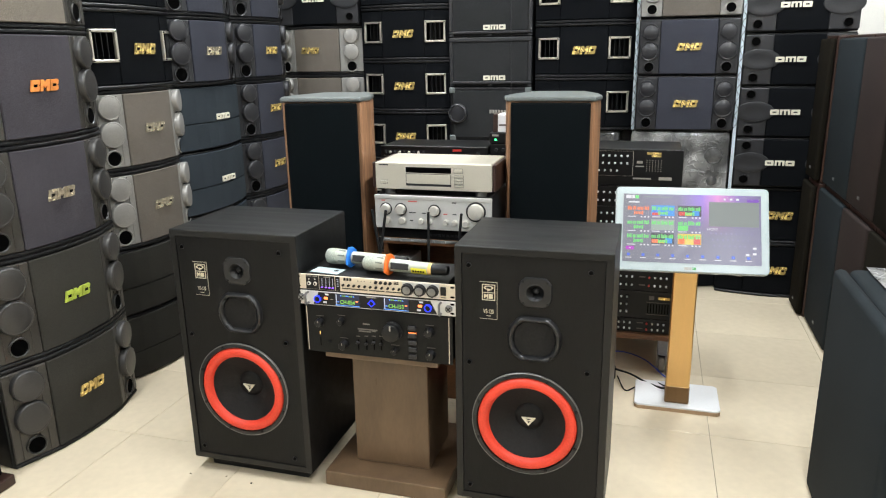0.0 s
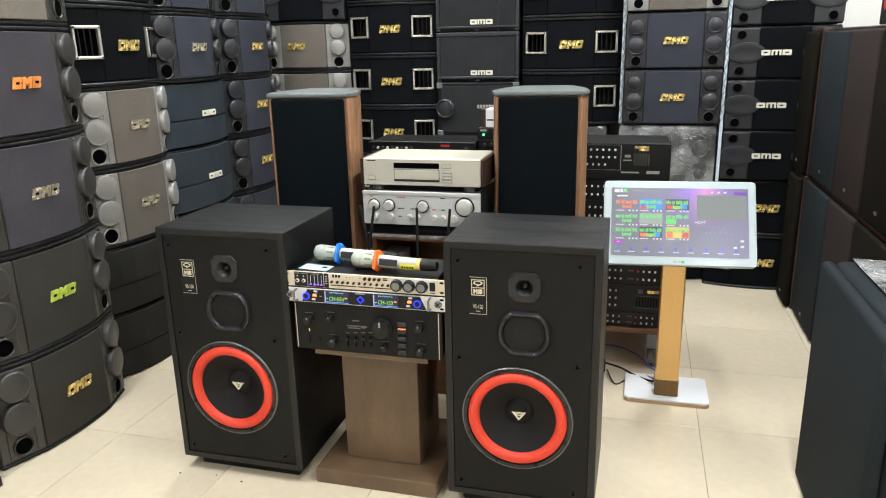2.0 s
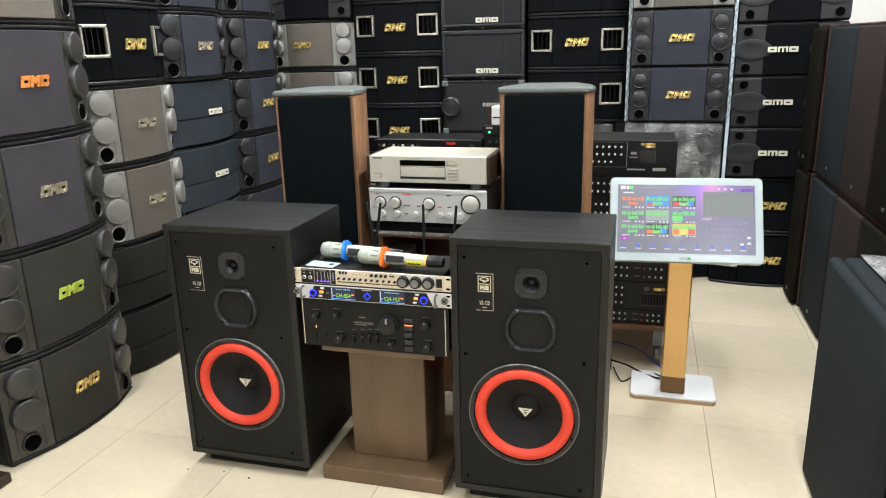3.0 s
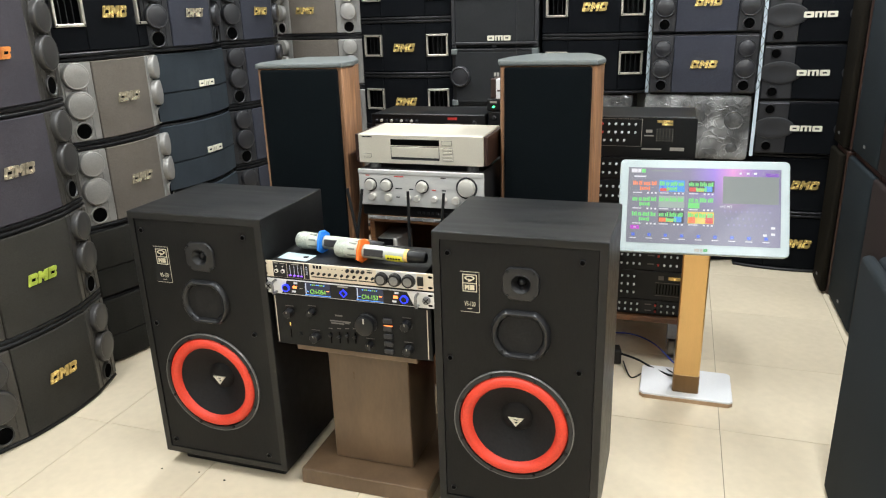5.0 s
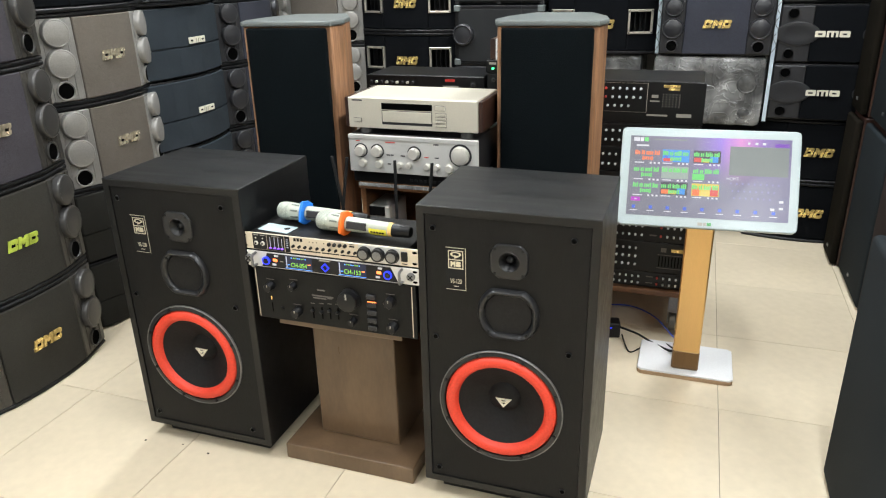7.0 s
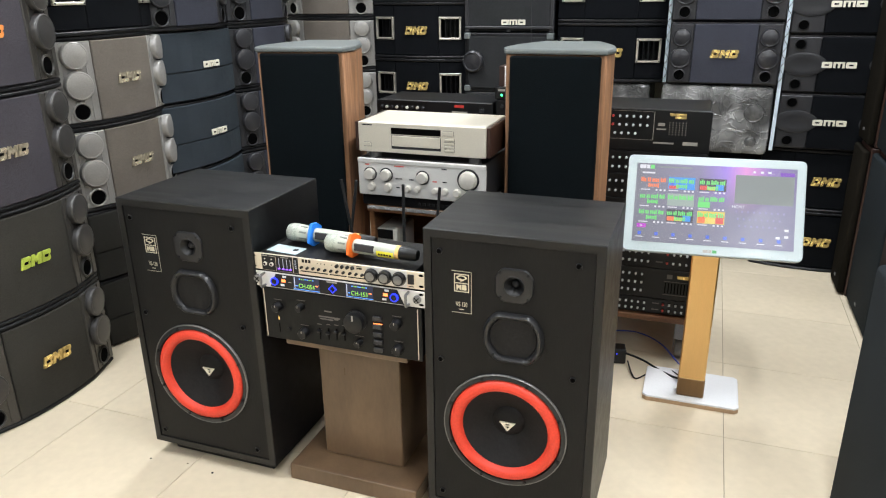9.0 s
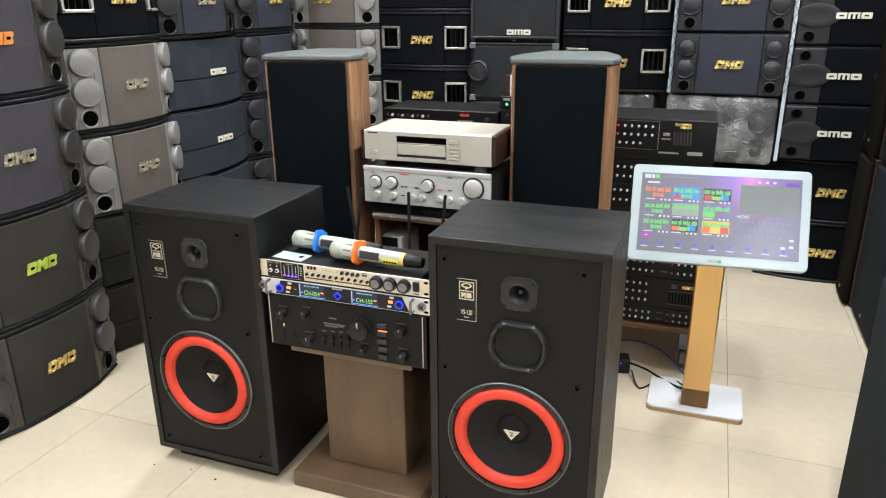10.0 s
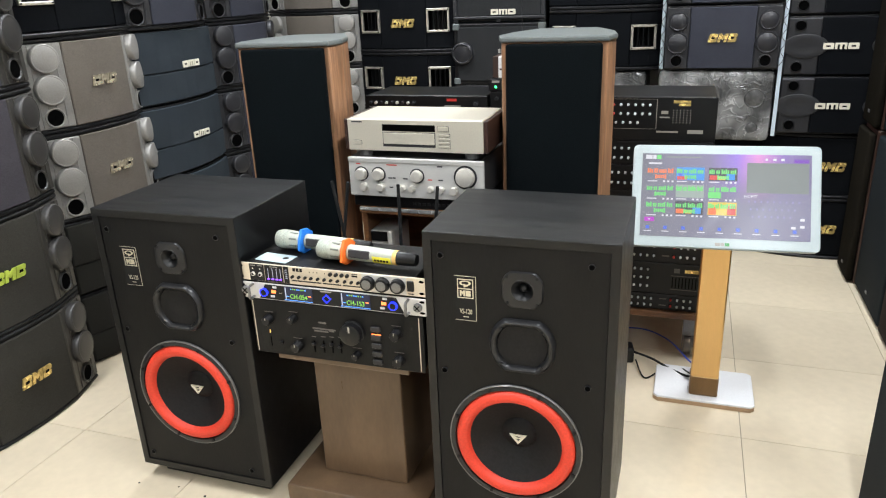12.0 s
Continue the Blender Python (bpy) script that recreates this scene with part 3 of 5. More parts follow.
def flare_box(w, h, d, label, mark_x=0.03):
    """Flat black box with oval flares and round ports at both ends."""
    def build(m):
        ob = thing("karaoke_speaker", m, label, "speaker", "stacked karaoke speakers")
        part("cabinet", box(-w / 2, w / 2, 0.012, d, 0.001, h - 0.002, 0.006, segments=2), VINYL, ob)
        part("grille", box(-w / 2 + 0.135, w / 2 - 0.135, -0.002, 0.0115, 0.008, h - 0.010, 0.003), CLOTH_BLACK, ob)
        for s in (-1, 1):
            x0, x1 = sorted((s * (w / 2 - 0.134), s * w / 2))
            side = part("side_panel", box(x0, x1, -0.002, 0.0115, 0.008, h - 0.010, 0.004), PANEL_DARK, ob)
            c = s * (w / 2 - 0.075)
            bm = lathe([(0.092, 0.002), (0.090, 0.0065), (0.084, 0.008), (0.05, 0.0045), (0.0, 0.0028)], at(c, 0, h * 0.5), 32, sx=1.0, sz=0.56)
            part("flare", bm, PANEL_DARK, side, smooth=True)
            for z in (0.16, 0.84):
                bm = lathe([(0.024, 0.002), (0.024, 0.006), (0.021, 0.007), (0.019, 0.003)], at(s * (w / 2 - 0.05), 0, h * z), 20)
                port = part("port_ring", bm, PLASTIC, side, smooth=True)
                part("port_hole", lathe([(0.020, 0.0045), (0, 0.0042)], at(s * (w / 2 - 0.05), 0, h * z), 20), HOLE_INLAY_BLACK, port)
        badge(ob, mark_x, h * 0.5, 0.138, 0.026, -0.009, IVORY, "open", "ivory raised badge")
        return ob
    return build


def plain_round_box(w, h, d, grille, label, mark=IVORY, mark_x=0.1):
    """Rounded box covered in one cloth, with a small badge off its middle."""
    def build(m):
        ob = thing("karaoke_speaker", m, label, "speaker", "stacked karaoke speakers")
        half, dep = w / 2, 0.055
        plan = [(x, y + 0.012) for x, y in arc(-half, half, half, dep)] + [(half - 0.03, d), (-half + 0.03, d)]
        part("cabinet", prism(plan, 0.001, h - 0.002, 0.006, segments=2), VINYL, ob)
        part("grille", prism(shell(-half + 0.004, half - 0.004, half, dep, 0.003, 0.011), 0.008, h * 0.42, 0.004), grille, ob)
        part("upper_grille", prism(shell(-half + 0.004, half - 0.004, half, dep, 0.004, 0.011), h * 0.42 + 0.002, h - 0.010, 0.004), grille, ob)
        badge(ob, mark_x, h * 0.5, 0.105, 0.026, bow(mark_x, half, dep) - 0.010, mark, "open", "ivory raised badge")
        return ob
    return build


def wrapped_box(w, h, d, label):
    """A box in crinkled clear wrap, with tweeter covers showing under it."""
    def build(m):
        ob = thing("wrapped_speaker", m, label, "speaker", "stacked karaoke speakers")
        bm = box(-w / 2, w / 2, 0, d, 0.001, h - 0.002, 0.02, segments=2)
        bmesh.ops.subdivide_edges(bm, edges=bm.edges[:], cuts=7, use_grid_fill=True)
        for v in bm.verts:
            f = noise.noise(v.co * 14) * 0.006 + noise.noise(v.co * 45) * 0.003
            v.co += Vector((f * 0.5, f, 0 if v.co.z < 0.01 or v.co.z > h - 0.01 else f * 0.3))
        part("wrap", bm, WRAP, ob, "crinkled clear stretch wrap", smooth=True)
        for r, z in ((0.044, 0.62), (0.026, 0.2)):
            bm = lathe([(r, -0.01), (r, 0.002), (r * 0.93, 0.006), (r * 0.85, 0.004), (r * 0.5, 0.007), (0, 0.008)], at(w / 2 - 0.075, 0, h * z), 20)
            part("tweeter_cover", bm, WRAPPED_DOME, ob, smooth=True)
        return ob
    return build


def west(x, y, z):
    """A box on the west side, its front towards the east."""
    return pose(x, y, z, 0, 0, 90)


# west side, four stacks
L1H = 0.349
for i, (g, mk, lab) in enumerate(((CLOTH_OLIVE, GOLD, "dark olive-grey karaoke speaker with gold badge"),
                                  (CLOTH_OLIVE, LIME, "dark olive-grey karaoke speaker with lime badge"),
                                  (CLOTH_PURPLE, CHROME, "purple-grey karaoke speaker with chrome badge"),
                                  (CLOTH_PURPLE, COPPER, "purple-grey karaoke speaker with orange badge"),
                                  (CLOTH_BEIGE, GOLD, "beige cloth karaoke speaker on top of a stack"))):
    stacked(("L1", i), round_box(0.59, L1H, 0.42, g, PANEL_BRONZE, DOME_BRONZE, mk, lab), west(-1.587, 1.925, L1H * i))
z = 0.0
for i in range(2):
    stacked("L2low", plain_round_box(0.54, 0.276, 0.40, CLOTH_DUSK, "dark olive-black cloth karaoke speaker", IVORY, 0.1), west(-1.672, 2.56, z))
    z += 0.276
for i in range(2):
    stacked("L2silver", round_box(0.54, 0.316, 0.40, CLOTH_TAUPE, PANEL_SILVER, DOME_SILVER, CHROME, "taupe karaoke speaker with silver side panels"), west(-1.676, 2.552, z))
    z += 0.316
stacked("L2horn", horn_box(0.54, 0.30, 0.40, "black karaoke speaker with horns and gold badge"), west(-1.682, 2.552, z))
z += 0.30
stacked("L2horn", None, west(-1.682, 2.552, z))
for i in range(4):
    stacked("L3", plain_round_box(0.56, 0.2935, 0.40, CLOTH_BLUE, "blue-black cloth karaoke speaker with ivory badge", IVORY, 0.045), west(-1.668, 2.998, 0.2935 * i))
for i in range(2):
    stacked("L3t", round_box(0.52, 0.298, 0.40, CLOTH_SLATE, PANEL_DARK, DOME_DARK, CHROME, "slate cloth karaoke speaker with dark side panels"), west(-1.655, 2.995, 1.174 + 0.298 * i))
for i in range(6):
    stacked("L4", round_box(0.52, 0.294, 0.40, CLOTH_SLATE, PANEL_DARK, DOME_DARK, GOLD, "slate cloth karaoke speaker with gold badge"), west(-1.66, 3.53, 0.294 * i))

# north side, six stacks; the shorter ones stand on low timber platforms
def platform(x0, x1, y, h):
    bm = box(x0, x1, y + 0.02, y + 0.42, h - 0.018, h, 0.002)
    for x in (x0 + 0.05, (x0 + x1) / 2, x1 - 0.05):
        box(x - 0.03, x + 0.03, y + 0.03, y + 0.41, 0, h - 0.018, 0.002, bm)
    tagged(part("low_platform", bm, CABWOOD), "low brown timber platform under stacked speakers", "platform", "low platforms")


platform(-1.86, -1.39, 4.07, 0.059)
for i in range(5):
    stacked("A", round_box(0.55, 0.28, 0.40, CLOTH_TAUPE, PANEL_SILVER, DOME_SILVER, GOLD, "taupe karaoke speaker with silver side panels", mark_x=-0.04), pose(-1.655, 4.07, 0.059 + 0.28 * i))
stacked("A2", flare_box(0.55, 0.29, 0.40, "black karaoke speaker with oval flares and ports", 0.0), pose(-1.655, 4.07, 1.459))
platform(-1.36, -0.85, 4.065, 0.097)
for i in range(6):
    stacked("B", horn_box(0.53, 0.290, 0.40, "black karaoke speaker with horns and gold badge"), pose(-1.108, 4.065, 0.097 + 0.290 * i))
for i in range(3):
    stacked("Clow", framed_box(0.468, 0.2667, 0.40, "black framed-cloth karaoke speaker with ivory badge"), pose(-0.604, 4.08, 0.2667 * i))


def subwoofer_box(m):
    """Black box with one round driver cover near its end and corner protectors."""
    w, h, d = 0.468, 0.304, 0.40
    ob = thing("black_speaker", m, "black loudspeaker with round tweeter and metal corners", "speaker", "stacked karaoke speakers")
    part("cabinet", box(-w / 2, w / 2, 0, d, 0.001, h - 0.002, 0.006, segments=2), VINYL, ob)
    part("grille", box(-w / 2 + 0.02, w / 2 - 0.02, -0.006, -0.0005, 0.02, h - 0.02, 0.003), cloth_panel, ob)
    bm = lathe([(0.054, 0.0), (0.054, 0.022), (0.047, 0.028), (0.042, 0.02), (0.02, 0.024), (0, 0.025)], at(-w / 2 + 0.050, -0.006, h * 0.52), 28)
    part("tweeter_cover", bm, DOME_DARK, ob, smooth=True)
    for sx in (-1, 1):
        for z0 in (0.0015, h - 0.034):
            x0, x1 = sorted((sx * w / 2 + sx * 0.002, sx * (w / 2 - 0.032)))
            part("corner_guard", box(x0, x1, -0.0095, 0.03, z0, z0 + 0.032, 0.004), TOPGREY, ob)
    bm = bmesh.new()
    for k in range(6):
        box(0.0 + k * 0.0165, 0.0125 + k * 0.0165, -0.0085, -0.006, h * 0.52, h * 0.52 + 0.020, 0.001, bm)
    part("badge", bm, PRINT, ob, "grey printed word mark bars")
    return ob


subwoofer_box(pose(-0.604, 4.08, 0.8))
for i in range(3):
    stacked("C", framed_box(0.468, 0.272, 0.40, "black framed-cloth karaoke speaker with ivory badge"), pose(-0.604, 4.08, 1.104 + 0.272 * i))
platform(-0.34, 0.16, 4.06, 0.029)
for i in range(2):
    stacked("Dlow", horn_box(0.53, 0.282, 0.40, "black karaoke speaker with horns and gold badge"), pose(-0.088, 4.06, 0.029 + 0.282 * i))
stacked("Dwrap", wrapped_box(0.44, 0.278, 0.38, "grey speaker wrapped in crinkled clear film"), pose(-0.10, 4.08, 0.593))
for i in range(3):
    stacked("Dlow", None, pose(-0.088, 4.06, 0.873 + 0.282 * i))
for i in range(2):
    stacked("Elow", plain_round_box(0.50, 0.283, 0.40, CLOTH_BLACK, "black cloth karaoke speaker with ivory badge", IVORY, -0.1), pose(0.44, 4.09, 0.283 * i))
wrapped = stacked("Ewrap", wrapped_box(0.49, 0.316, 0.38, "grey speaker wrapped in crinkled clear film"), pose(0.43, 3.96, 0.567))


def twin_box(w, h, d, grille, panel, dome, label):
    """Flat dark box with tweeter covers and a port on flat side panels."""
    def build(m):
        ob = thing("karaoke_speaker", m, label, "speaker", "stacked karaoke speakers")
        part("cabinet", box(-w / 2, w / 2, 0.012, d, 0.001, h - 0.002, 0.006, segments=2), VINYL, ob)
        a = w / 2 - 0.105
        part("grille", box(-a, a, -0.003, 0.0115, 0.008, h - 0.010, 0.003), grille, ob)
        for s in (-1, 1):
            x0, x1 = sorted((s * (a + 0.001), s * (w / 2 - 0.003)))
            side = part("side_panel", box(x0, x1, -0.001, 0.0115, 0.008, h - 0.010, 0.004), panel, ob)
            c = s * (w / 2 - 0.055)
            for r, z in ((0.040, 0.76), (0.046, 0.43)):
                bm = lathe([(r, 0.0), (r, 0.012), (r * 0.93, 0.017), (r * 0.86, 0.015), (r * 0.6, 0.020), (0, 0.023)], at(c, 0, z * h), 24)
                part("tweeter_cover", bm, dome, side, smooth=True)
            bm = lathe([(0.028, 0.0), (0.028, 0.006), (0.024, 0.008), (0.021, 0.002)], at(c, -0.001, 0.15 * h), 20)
            port = part("port_ring", bm, dome, side, smooth=True)
            part("port_hole", lathe([(0.0235, 0.0055), (0, 0.0052)], at(c, -0.001, 0.15 * h), 20), HOLE_INLAY_BLACK, port)
        badge(ob, 0, h * 0.5, 0.115, 0.036, -0.010, GOLD, "slanted", "gold raised badge")
        return ob
    return build


for i in range(2):
    stacked("E", twin_box(0.48, 0.279, 0.40, CLOTH_SLATE, PANEL_DARK, DOME_DARK, "slate cloth karaoke speaker with gold badge"), pose(0.44, 3.95, 0.886 + 0.279 * i))
stacked("E3", twin_box(0.48, 0.279, 0.40, CLOTH_TAUPE, PANEL_SILVER, DOME_SILVER, "taupe karaoke speaker with silver side panels"), pose(0.44, 3.95, 0.886 + 0.558))
for i in range(2):
    stacked("Flow", horn_box(0.56, 0.298, 0.40, "black karaoke speaker with horns and gold badge"), pose(0.95, 4.03, 0.298 * i))
for i in range(4):
    stacked("F", flare_box(0.50, 0.2555, 0.40, "black karaoke speaker with oval flares and ports", -0.035), pose(0.957, 4.0, 0.598 + 0.2555 * i))


def shelf_post(x, y, foot=0.885):
    """Pale strip standing in for the bright gap between stacks, on two added wall arms, with a black tie wound round
    it.
    """
    ob = thing("shelf_post", at(x, y, 0), "pale blue strip for the bright gap between stacks", "shelf post", "shelf posts")
    bm = box(-0.008, 0.008, 0, 0.003, foot, 2.0, 0.0006)
    part("rail", bm, STRIPBLUE, ob)
    for z in (0.90, 1.97):
        part("wall_arm", box(-0.005, 0.005, 0.0032, YB - y, z, z + 0.02, 0.0006), STRIPBLUE, ob)
    pts = [((-0.008, 0.008)[k % 2], -0.003, 0.90 + 0.032 * k) for k in range(30)]
    part("tie", tube(pts, 0.0013, seg=5), RUBBER, ob)


shelf_post(0.1885, 4.02)
# foot lowered to 0.59 to stand in for the pale wall between stacks
shelf_post(0.6935, 3.985, 0.59)


# ---- east side: tall cloth-fronted floor speakers, two high ----
def cloth_tower(w, h, d, grille, wood, label):
    """Wooden box with a pillow-edged cloth front and a small metal badge."""
    def build(m):
        ob = thing("floor_speaker", m, label, "speaker", "tall speakers along the wall")
        part("cabinet", box(-w / 2, w / 2, 0.03, d, 0.001, h - 0.002, 0.004), wood, ob)
        part("grille", box(-w / 2 + 0.006, w / 2 - 0.006, 0.0, 0.0295, 0.008, h - 0.014, 0.012, segments=3), grille, ob, smooth=True)
        part("badge", box(-0.012, 0.012, -0.0035, 0.001, 0.055, 0.067, 0.001), GREYRING, ob, "small metal badge")
        return ob
    return build


def east(x, y, z):
    return pose(x, y, z, 0, 0, -90)


EAST = ((3.850, 0.228, 1.030, CLOTH_MOSS, "moss"), (3.503, 0.455, 1.062, CLOTH_NAVY, "navy"), (3.073, 0.395, 1.062, CLOTH_BROWN, "brown"),
        (2.665, 0.41, 1.062, CLOTH_MOSS, "moss"), (2.25, 0.41, 1.062, CLOTH_MOSS, "moss"))
for y, w, x, g, word in EAST:
    for k in range(2):
        stacked(("east", word, w), cloth_tower(w, 0.672, 0.36, g, MAHOGANY, "tall wooden floor speaker with %s cloth front" % word), east(x + 0.008 * k, y, 0.672 * k))
near = thing("carpeted_speaker", east(0.812, 1.90, 0.0), "large speaker covered in blue-grey cloth", "speaker")
part("cabinet", box(-0.30, 0.30, 0.036, 0.38, 0.001, 0.698, 0.022, segments=4), CLOTH_SEA, near, smooth=True)
part("grille", box(-0.30, 0.30, 0.0, 0.0355, 0.002, 0.696, 0.016, segments=4), CLOTH_SEA, near, smooth=True)
bm = box(-0.285, 0.285, 0.078, 0.36, 0.0, 0.003, 0.001)
bmesh.ops.subdivide_edges(bm, edges=bm.edges[:], cuts=6, use_grid_fill=True)
for v in bm.verts:
    v.co.z += 0.005 + 0.005 * noise.noise(v.co * 16)
sheet = tagged(part("plastic_sheet", bm, WRAP, smooth=True), "crumpled clear plastic sheet lying on a speaker", "plastic sheet")
sheet.matrix_basis = east(0.812, 1.90, 0.6985)
ob = thing("small_box", pose(1.20, 2.95, 1.344), "small dark box with a red label", "box")
part("box_body", box(-0.09, 0.09, -0.12, 0.12, 0, 0.16, 0.004), PLASTIC, ob)
part("red_label", box(-0.0925, -0.0902, -0.08, 0.08, 0.05, 0.13), KNOBRED, ob, "red printed label")


# ---- the pair of big three-way speakers ----
def three_way(m):
    w, h, d = 0.419, 0.763, 0.345
    ob = thing("floor_speaker", m, "black three-way floor speaker with red woofer surround", "speaker", "pair of three-way speakers")
    t = 0.020
    bm = open_box(w, d, 0.045, 0.045 + h, t)
    cab = part("cabinet", bm, ASH, ob)
    part("plinth", box(-w / 2 + 0.035, w / 2 - 0.035, 0.04, d - 0.02, 0, 0.044, 0.003), RUBBER, ob, "recessed black plinth")
    # baffle with the woofer's opening
    wz, mz, tz, cx = 0.306, 0.560, 0.691, -0.008
    mx = 0.010
    bm = bmesh.new()

    def loop(pts):
        vs = [bm.verts.new((x, 0, z)) for x, z in pts]
        for i, v in enumerate(vs):
            bm.edges.new((v, vs[(i + 1) % len(vs)]))

    x0, x1, z0, z1 = -w / 2 + t + 0.0015, w / 2 - t - 0.0015, 0.045 + t + 0.0015, 0.045 + h - t - 0.0015
    loop([(x0, z0), (x1, z0), (x1, z1), (x0, z1)])
    for ox, cz, r, n in ((cx, wz, 0.142, 48), (mx, tz, 0.030, 24)):
        loop([(ox + r * math.cos(2 * math.pi * i / n), cz + r * math.sin(2 * math.pi * i / n)) for i in range(n)])
    bmesh.ops.triangle_fill(bm, use_beauty=True, edges=bm.edges[:])
    geo = bmesh.ops.extrude_face_region(bm, geom=bm.faces[:])
    bmesh.ops.translate(bm, verts=[v for v in geo["geom"] if isinstance(v, bmesh.types.BMVert)], vec=(0, 0.018, 0))
    bmesh.ops.translate(bm, verts=bm.verts, vec=(0, 0.003, 0))
    baffle = part("baffle", bm, BAFFLE, ob)
    # woofer
    c = at(cx, 0.003, wz)
    bm = lathe([(0.152, -0.001), (0.152, 0.004), (0.149, 0.006), (0.141, 0.006), (0.139, 0.001), (0.139, -0.012)], c, 64)
    woofer = part("woofer_frame", bm, GASKET, ob, smooth=True)
    part("trim_ring", lathe([(0.1545, -0.001), (0.1545, 0.0045), (0.1532, 0.006), (0.1515, 0.0055)], c, 64), GREYRING, woofer, "thin bright trim ring", smooth=True)
    part("surround", lathe([(0.139, -0.001), (0.1365, 0.006), (0.132, 0.0115), (0.1235, 0.014), (0.115, 0.0115), (0.1105, 0.006), (0.107, -0.003)], c, 64), RED, woofer, "red foam surround", smooth=True)
    part("cone", lathe([(0.108, -0.003), (0.085, -0.018), (0.062, -0.033), (0.040, -0.046)], c, 64), CONE, woofer, smooth=True)
    part("dust_cap", lathe([(0.041, -0.046), (0.036, -0.040), (0.022, -0.035), (0, -0.033)], c, 40), CONE, woofer, smooth=True)
    flip = c @ at(0, 0, -0.006) @ Matrix.Diagonal((1.0, 1, 0.72, 1)) @ pose(0, 0, 0, 0, 90, 0)
    bm = lathe([(0.0235, -0.0345), (0.0235, -0.0305), (0.0225, -0.0295), (0.0150, -0.0295), (0.0140, -0.0305), (0.0140, -0.0345)], flip, 3, close=True)
    lathe([(0.0105, -0.0345), (0.0105, -0.0298), (0.0068, -0.0298), (0.0068, -0.0345)], c @ at(0, 0, -0.0025), 20, bm, sz=0.55, close=True)
    part("badge", bm, IVORY, woofer, "ivory metal emblem")
    for k in range(8):
        a = math.pi / 8 + k * math.pi / 4
        part("screw", lathe([(0.0042, 0), (0.0042, 0.003), (0, 0.0035)], c @ at(0.1455 * math.cos(a), -0.006, 0.1455 * math.sin(a)), 10), RUBBER, woofer)

    # midrange and tweeter in raised, flat-topped rims
    mid = part("midrange_rim", clipped([(1.0, -0.004), (0.985, 0.004), (0.94, 0.012), (0.90, 0.0145), (0.85, 0.0140), (0.78, 0.009), (0.75, 0.002), (0.74, -0.003)], 0.0745, 0.073, 0.0635, at(mx, 0.003, mz)), GASKET, ob, smooth=True)
    part("midrange_mesh", lathe([(0.0560, 0.0005), (0.0545, 0.003), (0.050, 0.0022), (0.030, 0.004), (0, 0.005)], at(mx, 0.003, mz), 40), CONE, mid, smooth=True)
    twt = part("tweeter_plate", clipped([(1.0, -0.004), (1.0, 0.002), (0.95, 0.005), (0.90, 0.0055), (0.50, 0.0045)], 0.0485, 0.0445, 0.0415, at(mx, 0.003, tz), cap=False), GASKET, ob, smooth=True)
    part("tweeter_horn", lathe([(0.0252, 0.0040), (0.0238, 0.0058), (0.0222, 0.0046), (0.0170, -0.002), (0.0125, -0.009), (0.0097, -0.015)], at(mx, 0.003, tz), 32), PLASTIC, twt, smooth=True)
    part("tweeter_dome", lathe([(0.0098, -0.015), (0.0080, -0.009), (0.0040, -0.006), (0, -0.005)], at(mx, 0.003, tz), 20), GASKET, twt, smooth=True)
    for cz, hw, hh in ((mz, 0.0440, 0.0425), (tz, 0.032, 0.030)):
        for sx in (-1, 1):
            for sz in (-1, 1):
                part("screw", lathe([(0.0034, 0), (0.0034, 0.0025), (0, 0.003)], at(mx + sx * hw, -0.0105 if cz == mz else -0.0015, cz + sz * hh), 10), RUBBER, mid if cz == mz else twt)
    # grille sockets
    for sx in (-0.1695, 0.1520):
        for cz in (0.755, 0.476, 0.090):
            bm = lathe([(0.0074, 0), (0.0074, 0.0035), (0.0060, 0.004), (0.0056, 0.001)], at(sx, 0.003, cz), 16)
            peg = part("grille_socket", bm, GASKET, baffle, smooth=True)
            # dark disc in place of the socket's shaded bore
            part("socket_hole", lathe([(0.0058, 0.0030), (0, 0.0028)], at(sx, 0.003, cz), 12), HOLE_INLAY_BLACK, peg)
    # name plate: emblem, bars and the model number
    bx0, bx1, bz0, bz1 = -0.139, -0.091, 0.607, 0.712
    tag = part("name_plate", box(bx0, bx1, 0.0015, 0.0032, bz0, bz1), RUBBER, baffle, "black plate with fine pale lines")
    for a in ((bx0, bx1, bz1 - 0.001, bz1), (bx1 - 0.001, bx1, bz0, bz1 - 0.001), (bx0, bx1 - 0.001, bz0, bz0 + 0.0008), (bx0 + 0.018, bx1 - 0.018, bz0 + 0.008, bz0 + 0.0095)):
        part("plate_line", box(a[0], a[1], 0.0006, 0.0015, a[2], a[3]), PLATELINE, tag)
    for a in ((bx0 + 0.006, bx1 - 0.006, bz1 - 0.009, bz1 - 0.007), (bx0 + 0.006, bx0 + 0.008, bz1 - 0.050, bz1 - 0.009),
              (bx1 - 0.008, bx1 - 0.006, bz1 - 0.050, bz1 - 0.009), (bx0 + 0.006, bx1 - 0.006, bz1 - 0.052, bz1 - 0.050), (bx0 + 0.006, bx1 - 0.006, bz1 - 0.031, bz1 - 0.029)):
        part("emblem_line", box(a[0], a[1], 0.0006, 0.0015, a[2], a[3]), PLATELINE, tag)
    part("emblem", lathe([(0.013, 0.0), (0.013, 0.001), (0.0085, 0.001), (0.0085, 0)], at((bx0 + bx1) / 2, 0.0013, bz1 - 0.0165), 20, sz=0.45), PLATELINE, tag)
